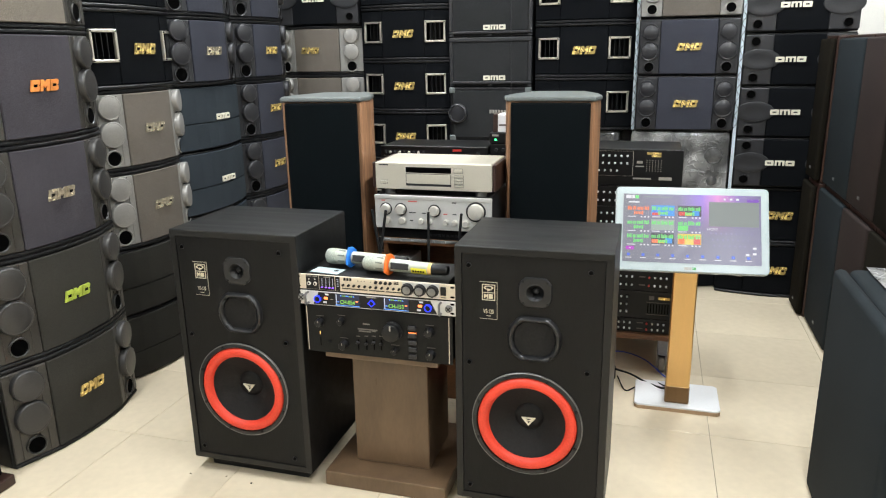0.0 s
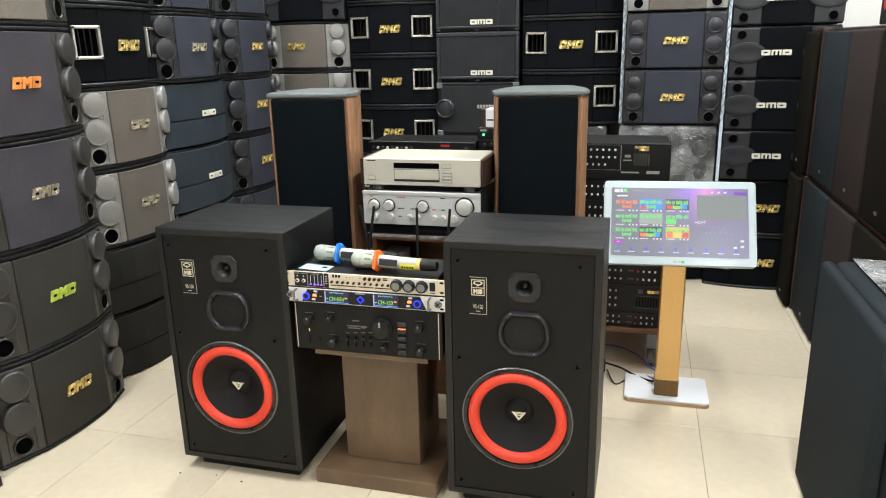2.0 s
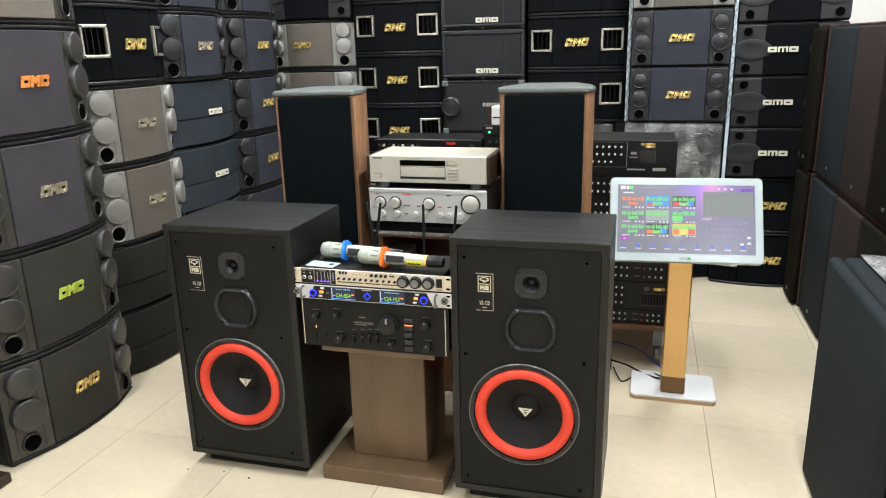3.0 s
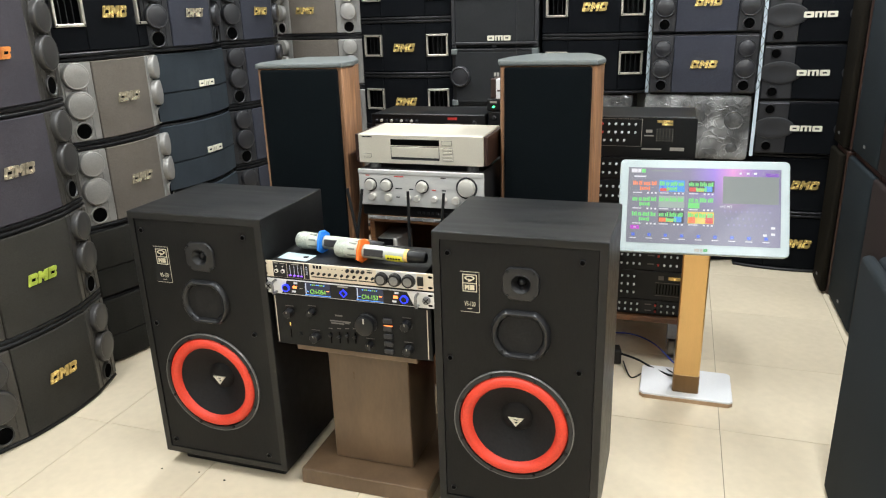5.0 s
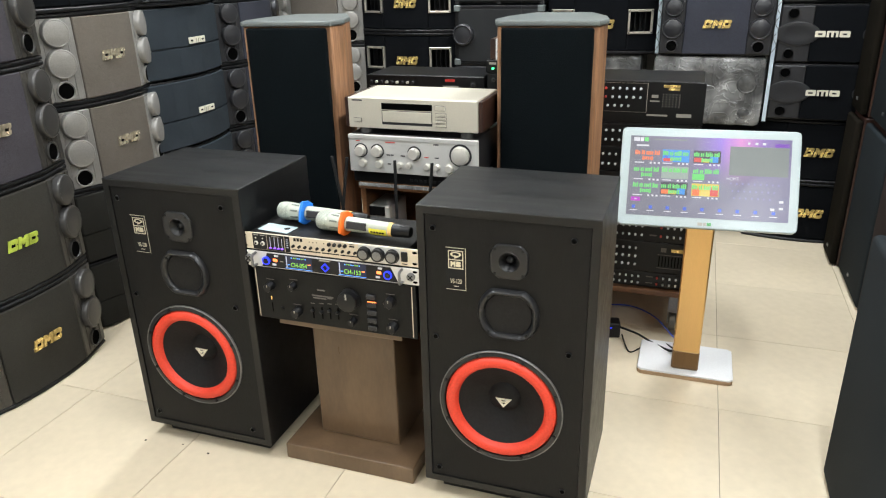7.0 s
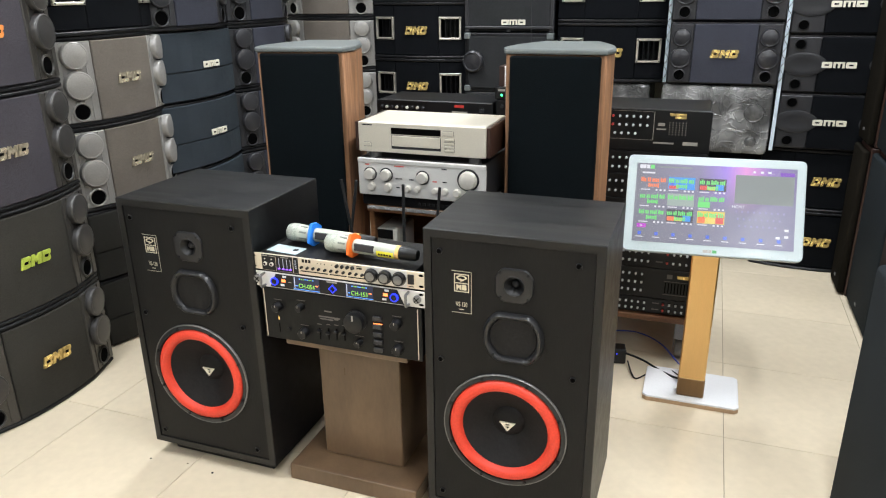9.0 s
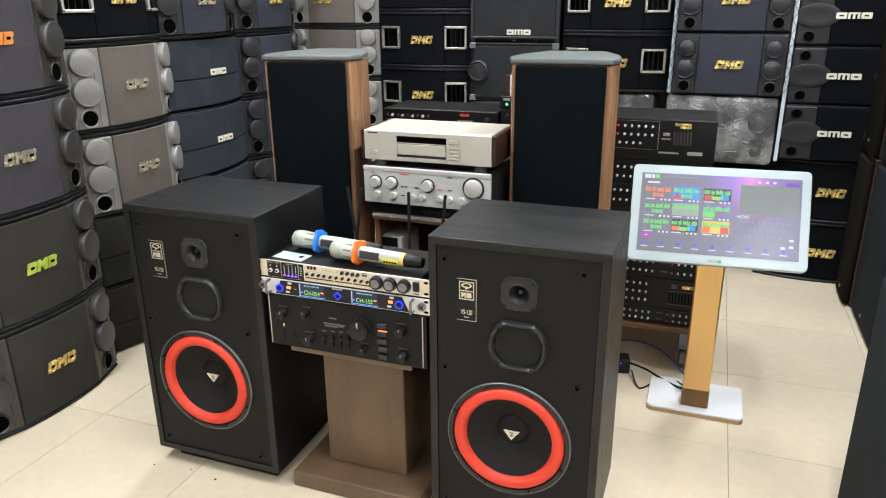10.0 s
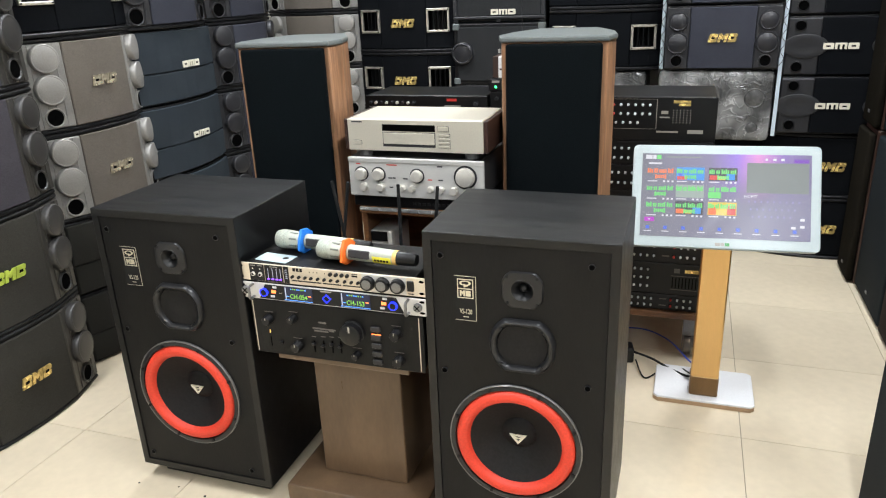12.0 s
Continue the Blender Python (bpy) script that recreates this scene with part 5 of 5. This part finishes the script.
for s in (-1, 1):
    x0, x1 = sorted((s * (W / 2 + 0.0003), s * (W / 2 + 0.013)))
    part("side_cheek", box(x0, x1, 0.004, 0.232, 0.021, H - 0.002, 0.002), MAHOGANY, ob, "dark wooden side cheek")
    for y in (0.03, 0.21):
        part("foot", lathe([(0.02, 0), (0.02, 0.018), (0, 0.018)], at(s * 0.17, y, 0.0005) @ pose(0, 0, 0, -90), 20), GREYRING, ob, smooth=True)
px, pz = on_face(W, 0.096, 210, 630, 370, 488, 0.012)


def cz(u, v):
    return 0.020 + pz(u, v)


bar(face, px(323), px(487), cz(323, 414), cz(323, 390), HOLE_INLAY_BLACK, d=0.0012, name="display_window")
bar(face, px(323), px(487), cz(323, 472), cz(323, 418), PANEL_DARK, d=0.0004, name="tray_gap")
part("disc_tray", box(px(325), px(485), -0.0022, -0.0005, cz(325, 462), cz(325, 420), 0.0008), GOLDFACE, ob)
for u, v, a, b in ((512, 404, 16, 8), (515, 428, 16, 4), (515, 442, 16, 4), (515, 456, 16, 4), (515, 470, 16, 4), (241, 458, 12, 7)):
    bar(face, px(u - a) - 0.001, px(u + a) + 0.001, cz(u, v + b) - 0.001, cz(u, v - b) + 0.001, PANEL_DARK, d=0.0005, name="button_gap")
    bar(ob, px(u - a), px(u + a), cz(u, v + b), cz(u, v - b), GOLDFACE, d=0.003, name="push_button", bevel=0.0006)
bar(face, px(224), px(258), cz(224, 384), cz(224, 379), PANEL_DARK, d=0.0005)


# ---- racks of mixers and amplifiers behind ----
def rack_unit(m, w, h, d, label, knobs, name="rack_mixer", bars=()):
    ob = thing(name, m, label, "mixer", "rack units")
    part("case", box(-w / 2 + 0.006, w / 2 - 0.006, 0.006, d, 0.0, h - 0.001, 0.003), PLASTIC, ob)
    face = part("faceplate", box(-w / 2, w / 2, 0, 0.0055, 0.001, h - 0.002, 0.0012), PLASTIC, ob)
    for u, v, r, mat in knobs:
        knob(ob, -w / 2 + w * u, h * v, r, 0.011, mat)
        part("knob_skirt", lathe([(r * 1.7, 0.0), (r * 1.7, 0.0015), (r * 1.1, 0.003)], at(-w / 2 + w * u, 0, h * v), 12), RUBBER, face, smooth=True)
    for u0, u1, v0, v1, mat in bars:
        bar(face, -w / 2 + w * u0, -w / 2 + w * u1, h * v0, h * v1, mat, d=0.0008)
    return ob


RK = 0.0040
board = tagged(part("rolling_board", box(-0.10, 0.43, 2.88, 3.30, 0.150, 0.172, 0.003), CABWOOD), "timber board on castors under a rack", "board")
for x in (-0.06, 0.385):
    for y in (2.925, 3.25):
        c = thing("castor", at(x, y, 0), "small grey castor under a board", "castor", "castors")
        part("wheel", lathe([(0.0, 0.014), (0.032, 0.014), (0.036, 0.009), (0.036, -0.009), (0.032, -0.014), (0, -0.014)], pose(0, 0.0, 0.036, 0, 0, 90), 20), GREYRING, c, smooth=True)
        part("fork", box(-0.02, 0.02, -0.014, 0.014, 0.074, 0.1495, 0.003), GREYRING, c)
        for s in (-1, 1):
            x0, x1 = sorted((s * 0.0155, s * 0.020))
            part("fork_leg", box(x0, x1, -0.012, 0.012, 0.03, 0.0738), GREYRING, c)
rows3 = [(0.33 + 0.048 * i + (-0.03 if j == 2 else 0), 0.82 - 0.20 * j, RK, (KNOBRED if i in (0,) else KNOBWHITE)) for j in range(3) for i in range(-6, 6) if not (j == 2 and i > 4)]
big_bars = ((0.05, 0.615, 0.94, 0.945, PRINT), (0.613, 0.617, 0.28, 0.945, PRINT), (0.05, 0.615, 0.275, 0.28, PRINT), (0.72, 0.83, 0.86, 0.92, GOLD), (0.755, 0.83, 0.80, 0.85, GOLD),
            (0.645, 0.69, 0.62, 0.69, PRINT), (0.635, 0.70, 0.53, 0.56, PRINT), (0.62, 0.76, 0.20, 0.24, PRINT), (0.82, 0.92, 0.19, 0.27, PRINT)) + tuple((0.72 + 0.022 * i, 0.726 + 0.022 * i, 0.42 + 0.055 * j, 0.44 + 0.055 * j, PRINT) for i in range(6) for j in range(6))
low_row = [(0.30 + 0.048 * i, v, RK, KNOBRED if i in (0, 7) else (KNOBYELLOW if i > 7 else KNOBWHITE)) for v in (0.70, 0.30) for i in (-4, -3, -2, -1, 0, 1, 2, 3, 4, 7, 8, 9, 10)]
two_rows = [(0.06 + 0.046 * i, v, RK, KNOBRED if i in (3, 16) else KNOBWHITE) for v in (0.70, 0.30) for i in range(20) if i not in (14, 15)]
two_bars = ((0.715, 0.765, 0.67, 0.73, PRINTDIM), (0.715, 0.765, 0.27, 0.33, PRINTDIM))
rx0 = 0.1735
UNITS = ((0.1725, 0.062, "two", 0.31), (0.2350, 0.118, "eq", 0.33), (0.3535, 0.085, "two", 0.31), (0.4390, 0.085, "two", 0.31), (0.5245, 0.085, "two", 0.31), (0.6100, 0.088, "two", 0.31), (0.6985, 0.082, "low", 0.33), (0.7810, 0.146, "big", 0.27))
eq_knobs = [(0.06 + 0.047 * i, 0.78 - 0.27 * j, RK, KNOBWHITE) for j in range(3) for i in range(13)]
eq_bars = tuple((0.795 + 0.023 * i, 0.803 + 0.023 * i, 0.22, 0.56, HOLE_INLAY_BLACK) for i in range(8)) + ((0.88, 0.975, 0.72, 0.82, GOLD), (0.805, 0.845, 0.70, 0.84, PRINTDIM), (0.785, 0.98, 0.60, 0.615, PRINTDIM), (0.785, 0.98, 0.165, 0.18, PRINTDIM))
for z0, h, kind, d in UNITS:
    kn, br, lab = {"two": (two_rows, two_bars, "black rack mixer with two rows of knobs"), "eq": (eq_knobs, eq_bars, "black mixing amplifier with sliders and knobs"),
                   "low": (low_row, ((0.56, 0.62, 0.66, 0.74, PRINT), (0.9, 0.95, 0.4, 0.6, PRINT)), "black rack mixer with red and yellow knobs"),
                   "big": (rows3, big_bars, "black mixing amplifier with three rows of knobs")}[kind]
    rack_unit(pose(rx0, 2.90, z0), 0.483, h, d, lab, kn, bars=br)

cab = thing("equipment_case", at(-0.62, 3.0, 0), "black equipment case under a mixer", "case")
part("case_body", box(-0.25, 0.25, 0.02, 0.42, 0.0, 0.854, 0.006), VINYL, cab)
part("case_front", box(-0.235, 0.235, 0.0, 0.0195, 0.02, 0.838, 0.004), PLASTIC, cab)
rack_unit(pose(-0.61, 2.99, 0.8545), 0.483, 0.056, 0.24, "black mixer with one row of small knobs",
          [(0.05 + 0.045 * i, 0.5, 0.0055, KNOBSILVER if i % 2 else PANEL_DARK) for i in range(9)] + [(0.91, 0.45, 0.008, PANEL_DARK)],
          bars=((0.03, 0.46, 0.2, 0.23, PRINT), (0.68, 0.76, 0.62, 0.80, KNOBRED), (0.66, 0.79, 0.12, 0.36, PRINT)))
cab = thing("equipment_case", at(-0.235, 3.0, 0), "black equipment case under small devices", "case")
part("case_body", box(-0.128, 0.128, 0.0, 0.38, 0.0, 0.925, 0.006), VINYL, cab)
for k in range(3):
    knob(cab, -0.10 + 0.03 * k, 0.90, 0.007, 0.01, PANEL_DARK)
ob = thing("small_player", at(-0.29, 3.0, 0.9255), "small black player with a green light", "player")
part("case", box(-0.075, 0.075, 0, 0.12, 0, 0.045, 0.003), PLASTIC, ob)
knob(ob, -0.048, 0.016, 0.0045, 0.0015, GREENLED, name="pilot_light")
bar(ob, -0.062, -0.035, 0.030, 0.038, PRINT)
ob = thing("small_carton", at(-0.285, 3.01, 0.971), "small white and brown carton", "carton")
part("carton_body", box(-0.065, 0.065, 0, 0.1, 0, 0.075, 0.002), WHITEPLATE, ob)
part("brown_band", box(-0.0655, -0.045, -0.0015, 0.1, 0.001, 0.0755, 0.001), MAHOGANY, ob)
bar(ob, -0.04, 0.06, 0.028, 0.034, MAHOGANY)

# carton between pedestal and cabinet
ob = thing("printed_carton", at(-0.20, 2.22, 0), "dark printed carton standing on the floor", "carton")
part("carton_body", box(-0.11, 0.10, 0, 0.19, 0, 0.46, 0.003), CLOTH_BLUE, ob)
for x0, x1, z0, z1, mm in ((-0.10, -0.03, 0.30, 0.40, PANEL_DARK), (-0.09, 0.0, 0.20, 0.27, PRINTRED), (-0.10, 0.03, 0.42, 0.435, PRINT)):
    bar(ob, x0, x1, z0, z1, mm, d=0.0012, name="print_patch")


# ---- touch-screen kiosk ----
def screen_material():
    m = bpy.data.materials.new("lit_screen")
    m.use_nodes = True
    nt = m.node_tree
    bsdf = nt.nodes["Principled BSDF"]
    bsdf.inputs["Base Color"].default_value = (0.02, 0.02, 0.02, 1)
    bsdf.inputs["Roughness"].default_value = 0.42
    co, sep = nt.nodes.new("ShaderNodeTexCoord"), nt.nodes.new("ShaderNodeSeparateXYZ")
    nt.links.new(co.outputs["Generated"], sep.inputs[0])
    ramp = nt.nodes.new("ShaderNodeValToRGB")
    stops = ((0.0, (0.13, 0.13, 0.16)), (0.40, (0.16, 0.14, 0.26)), (0.56, (0.26, 0.14, 0.60)), (0.68, (0.62, 0.22, 0.55)), (0.82, (0.22, 0.13, 0.42)), (1.0, (0.13, 0.11, 0.22)))
    ramp.color_ramp.elements[0].position, ramp.color_ramp.elements[0].color = stops[0][0], (*stops[0][1], 1)
    ramp.color_ramp.elements[1].position, ramp.color_ramp.elements[1].color = stops[-1][0], (*stops[-1][1], 1)
    for p, c in stops[1:-1]:
        ramp.color_ramp.elements.new(p).color = (*c, 1)
    # lower ramp greyed to paint in the reflected haze over the screen
    low = nt.nodes.new("ShaderNodeValToRGB")
    low.color_ramp.elements[0].color, low.color_ramp.elements[1].color = (0.15, 0.15, 0.19, 1), (0.17, 0.16, 0.26, 1)
    mix = nt.nodes.new("ShaderNodeMix")
    mix.data_type = "RGBA"
    fade = nt.nodes.new("ShaderNodeMapRange")
    fade.interpolation_type = "SMOOTHSTEP"
    fade.inputs["From Min"].default_value, fade.inputs["From Max"].default_value = 0.35, 1.0
    nt.links.new(sep.outputs["X"], ramp.inputs[0])
    nt.links.new(sep.outputs["X"], low.inputs[0])
    nt.links.new(sep.outputs["Z"], fade.inputs[0])
    nt.links.new(fade.outputs[0], mix.inputs["Factor"])
    nt.links.new(low.outputs[0], mix.inputs["A"])
    nt.links.new(ramp.outputs[0], mix.inputs["B"])
    nt.links.new(mix.outputs["Result"], bsdf.inputs["Emission Color"])
    bsdf.inputs["Emission Strength"].default_value = 1.15
    return m


MARKGREEN = material("green_mark", (0.05, 0.30, 0.08), 0.5, grain=0.05, bump=0)
kiosk = thing("touch_screen_kiosk", at(0.44, 2.62, 0), "white touch-screen kiosk on a gold pole", "kiosk")
FOOT = [(-0.153 + dx, y) for dx, y in ((0.012, -0.052), (0.294, -0.052), (0.306, -0.040), (0.306, 0.150), (0.294, 0.162), (0.012, 0.162), (0.0, 0.150), (0.0, -0.040))]
part("base_plate", prism(FOOT, 0.0135, 0.022, 0.003, segments=2), WHITEPLATE, kiosk, "white base plate")
part("base_board", prism([(x * 0.995, 0.055 + (y - 0.055) * 0.995) for x, y in FOOT], 0.0, 0.0133, 0.001), PLYWOOD, kiosk, "tan board under the plate")
part("pole", box(-0.043, 0.041, -0.022, 0.035, 0.0225, 0.60, 0.004), BRASS, kiosk, "brushed gold pole")
# added band, standing in for the pole darkening towards its foot
part("pole_sleeve", box(-0.0442, 0.0422, -0.0232, 0.0362, 0.0224, 0.092, 0.004), POLE_FOOT_DARK, kiosk, "darker band added where the pole darkens towards its foot")
TM = pose(0.0, -0.087, 0.7065, -27.05, 0, 4.83)
SW, SH = 0.5003, 0.2956
bm = prism([(x, z) for x, z in ((-SW / 2 + 0.012, -SH / 2), (SW / 2 - 0.012, -SH / 2), (SW / 2 - 0.004, -SH / 2 + 0.004), (SW / 2, -SH / 2 + 0.012), (SW / 2, SH / 2 - 0.012), (SW / 2 - 0.004, SH / 2 - 0.004),
                                (SW / 2 - 0.012, SH / 2), (-SW / 2 + 0.012, SH / 2), (-SW / 2 + 0.004, SH / 2 - 0.004), (-SW / 2, SH / 2 - 0.012), (-SW / 2, -SH / 2 + 0.012), (-SW / 2 + 0.004, -SH / 2 + 0.004))], 0, 0.026, 0.003, segments=2)
housing = part("housing", placed(bm, TM @ pose(0, 0.026, 0, 90)), FRAMEWHITE, kiosk, "white glass bezel and housing")
part("bracket", placed(box(-0.06, 0.06, 0.0265, 0.05, -0.09, 0.05, 0.004), TM), PANEL_DARK, kiosk)
SX0, SX1, SZ0, SZ1 = -0.2245, 0.2245, -0.118, 0.122
panel = part("screen", placed(box(SX0, SX1, -0.0012, -0.0002, SZ0, SZ1), TM), screen_material(), kiosk, "lit purple screen with song tiles")


def lit(name, colour, strength=1.0):
    return glow("screen_" + name, colour, strength * 0.95)


S_WHITE, S_GREEN, S_ORANGE = lit("white", (0.75, 0.75, 0.8)), lit("green", (0.16, 0.75, 0.18)), lit("orange", (0.95, 0.22, 0.07))
S_BLUE, S_RED, S_YELLOW, S_GREY = lit("blue", (0.05, 0.32, 0.80)), lit("red", (0.75, 0.08, 0.06)), lit("yellow", (0.80, 0.62, 0.08)), lit("grey", (0.22, 0.25, 0.24))
S_MIST, S_MAGENTA, S_ICON, S_DARK, S_KEY, S_VIOLET = lit("mist", (0.34, 0.42, 0.38)), lit("magenta", (0.55, 0.04, 0.62)), lit("icon", (0.08, 0.16, 0.75)), lit("dark", (0.05, 0.05, 0.07)), lit("key", (0.30, 0.28, 0.55)), lit("violet", (0.20, 0.05, 0.52))


def cell(u0, u1, v0, v1, mat, lift=0.0004, name="screen_patch"):
    """A patch of the screen, in fractions from its top left corner."""
    x0, x1 = SX0 + (SX1 - SX0) * u0, SX0 + (SX1 - SX0) * u1
    z1, z0 = SZ1 - (SZ1 - SZ0) * v0, SZ1 - (SZ1 - SZ0) * v1
    part(name, placed(box(x0, x1, -0.0012 - lift, -0.0012, z0, z1), TM), mat, panel)


rng = random.Random(4)
TILES = ((None, S_ORANGE), (S_BLUE, S_GREEN), (S_DARK, S_GREEN), (None, S_GREEN), (S_MIST, S_GREEN), (None, S_GREEN), (None, S_GREEN), (S_DARK, S_GREEN), (S_YELLOW, S_GREEN))
for k, (back, ink) in enumerate(TILES):
    u, v = (0.035, 0.215, 0.41)[k % 3], (0.175, 0.385, 0.585)[k // 3]
    if back:
        cell(u - 0.005, u + 0.165, v - 0.01, v + 0.145, back)
    if k == 1:
        cell(u, u + 0.06, v + 0.10, v + 0.14, S_RED, 0.0006)
        cell(u + 0.01, u + 0.03, v - 0.005, v + 0.10, S_ICON, 0.0006)
    if k in (2, 7):
        cell(u + 0.10, u + 0.15, v + 0.06, v + 0.135, S_BLUE, 0.0006)
        cell(u + 0.0, u + 0.05, v + 0.08, v + 0.135, S_RED if k == 2 else S_ORANGE, 0.0006)
        cell(u + 0.055, u + 0.095, v + 0.09, v + 0.135, S_YELLOW, 0.0006)
    if k == 8:
        cell(u, u + 0.045, v + 0.05, v + 0.14, S_ORANGE, 0.0006)
        cell(u + 0.11, u + 0.16, v + 0.03, v + 0.14, S_RED, 0.0006)
    if k == 5:
        cell(u - 0.005, u + 0.07, v + 0.07, v + 0.145, S_GREEN, 0.0006)
    x = u - 0.002
    for n in (3, 2, 4, 3):
        for i in range(n):
            cell(x, x + 0.0095, v + 0.020 - 0.012 * (rng.random() < 0.35), v + 0.064, ink, 0.0008, "print_bar")
            x += 0.0118
        x += 0.0065
    if k not in (4, 5, 8):
        for i in range(6):
            cell(u + 0.046 + 0.0118 * i, u + 0.0555 + 0.0118 * i, v + 0.088 - 0.008 * (i % 5 == 0), v + 0.126 + 0.008 * (i % 5 == 0), ink, 0.0008, "print_bar")
    cell(u, u + 0.06, v + 0.157, v + 0.169, S_WHITE, 0.0004, "print_bar")
    for i in range(3):
        a = u + 0.095 + 0.026 * i
        cell(a, a + 0.013, v + 0.154, v + 0.176, S_WHITE, 0.0004, "icon")
cell(0.02, 0.06, 0.02, 0.07, S_WHITE, name="mark_block")
cell(0.064, 0.085, 0.02, 0.07, S_WHITE, name="mark_block")
cell(0.089, 0.115, 0.02, 0.07, S_GREEN, name="mark_block")
cell(0.15, 0.36, 0.035, 0.05, S_GREY, name="print_bar")
cell(0.04, 0.12, 0.112, 0.132, S_WHITE, name="print_bar")
cell(0.63, 0.985, 0.10, 0.455, S_GREY, name="picture_panel")
for i, w in enumerate((0.014, 0.018, 0.02)):
    cell(0.735 + 0.045 * i, 0.735 + 0.045 * i + w, 0.045, 0.07, S_WHITE, name="icon")
cell(0.90, 0.985, 0.05, 0.095, S_VIOLET, name="pill_button")
for j, v in enumerate((0.545, 0.635, 0.72)):
    for i in range(9 - j):
        a = 0.64 + 0.036 * i + 0.012 * j
        cell(a, a + 0.010, v, v + 0.022, S_KEY, name="key")
for i, v in enumerate((0.74, 0.82, 0.835)):
    cell(0.94 - 0.05 * (i == 2), 0.965 - 0.05 * (i == 2), v, v + 0.03, S_WHITE, name="icon")
cell(0.025, 0.085, 0.775, 0.825, S_MAGENTA, name="pill_button")
cell(0.048, 0.062, 0.794, 0.806, S_WHITE, 0.0007, "icon")
for i in range(9):
    a = 0.035 + 0.108 * i
    cell(a, a + 0.022, 0.875, 0.915, S_ICON, name="icon")
    cell(a - 0.012, a + 0.034, 0.935, 0.945, S_WHITE, name="print_bar")
writing("lettering", "HCMT", 0.0125, TM @ at(SX0 + (SX1 - SX0) * 0.655, -0.0018, SZ1 - (SZ1 - SZ0) * 0.50), S_WHITE, panel, 0.0002)
for a, b, mm in ((-0.020, -0.006, PRINT), (-0.004, 0.004, PRINT), (0.006, 0.018, MARKGREEN)):
    part("mark_block", placed(box(a, b, -0.0006, 0.0, -SH / 2 + 0.008, -SH / 2 + 0.017), TM), mm, housing)

film_bm = box(-SW / 2 + 0.004, SW / 2 - 0.004, -0.0042, -0.0038, -SH / 2 + 0.004, SH / 2 - 0.004)
part("protective_film", placed(film_bm, TM), CLEAR, kiosk, "clear protective film with creases")

# cables and the adaptor at the kiosk's foot
ob = thing("power_adaptor", pose(0.178, 2.82, 0.0, 0, 0, 12), "black power adaptor with a blue light", "adaptor")
part("adaptor_body", box(-0.025, 0.025, -0.03, 0.03, 0.0005, 0.058, 0.006, segments=2), PLASTIC, ob)
knob(ob, -0.010, 0.042, 0.003, 0.001, BLUELED, y=-0.03, name="pilot_light")
bm = tube([(0.205, 2.80, 0.045), (0.27, 2.775, 0.040), (0.33, 2.76, 0.018), (0.39, 2.70, 0.03), (0.42, 2.664, 0.06)], 0.0042)
tagged(part("power_cable", bm, RUBBER, smooth=True), "black power cable lying on the floor", "cable")
bm = tube([(0.215, 2.79, 0.02), (0.25, 2.70, 0.0045), (0.29, 2.74, 0.0046), (0.35, 2.79, 0.012), (0.41, 2.70, 0.035), (0.43, 2.664, 0.05)], 0.0026)
tagged(part("thin_cable", bm, RUBBER, smooth=True), "thin black cable lying on the floor", "cable")
bm = tube([(0.10, 3.05, 0.004), (0.22, 3.02, 0.03), (0.32, 2.92, 0.045), (0.40, 2.76, 0.05), (0.445, 2.664, 0.075)], 0.0028)
tagged(part("network_cable", bm, BLUEWIRE, smooth=True), "blue network cable running to the kiosk", "cable")

# crumbs on the tiles before the speakers
for x, y, size in ((-1.075, 1.758, 0.003), (-0.953, 1.774, 0.0025), (-0.855, 1.76, 0.0035)):
    bm = bmesh.new()
    bmesh.ops.create_icosphere(bm, subdivisions=1, radius=size)
    for v in bm.verts:
        v.co = Vector((v.co.x * 1.3, v.co.y, v.co.z * 0.5 + size * 0.42)) + Vector((x, y, 0))
    tagged(part("crumb", bm, RUBBER), "small dark crumb lying on the floor", "crumb", "crumbs on the floor")

# wooden foot of a speaker at the room's west edge
ob = thing("floor_speaker", west(-1.585, 1.36, 0), "dark floor speaker on a brown wooden foot, height added out of view", "speaker")
part("wooden_foot", box(-0.21, 0.21, 0.0, 0.36, 0.0, 0.035, 0.004), MAHOGANY, ob)
# unseen height added to darken what the left three-way speaker reflects
part("cabinet", box(-0.19, 0.19, 0.03, 0.35, 0.0355, 1.02, 0.004), VINYL, ob)
part("grille", box(-0.18, 0.18, 0.012, 0.0295, 0.05, 1.0, 0.005), CLOTH_BLACK, ob)


# ---- floor tiles ----
STEP, X0, Y0 = 0.4950, -1.432, 1.930
half = STEP / 2 - 0.0009
tile_bm = box(-half, half, -half, half, -0.010, 0.0, 0.0006)
tile_mesh = bpy.data.meshes.new("tile")
tile_bm.to_mesh(tile_mesh)
tile_bm.free()
tile_mesh.materials.append(TILE)
for i in range(-2, 7):
    for j in range(-8, 6):
        ob = new("tile", tile_mesh)
        ob.parent = floor
        ob.location = (X0 + (i + 0.5) * STEP, Y0 + (j + 0.5) * STEP, 0.0)
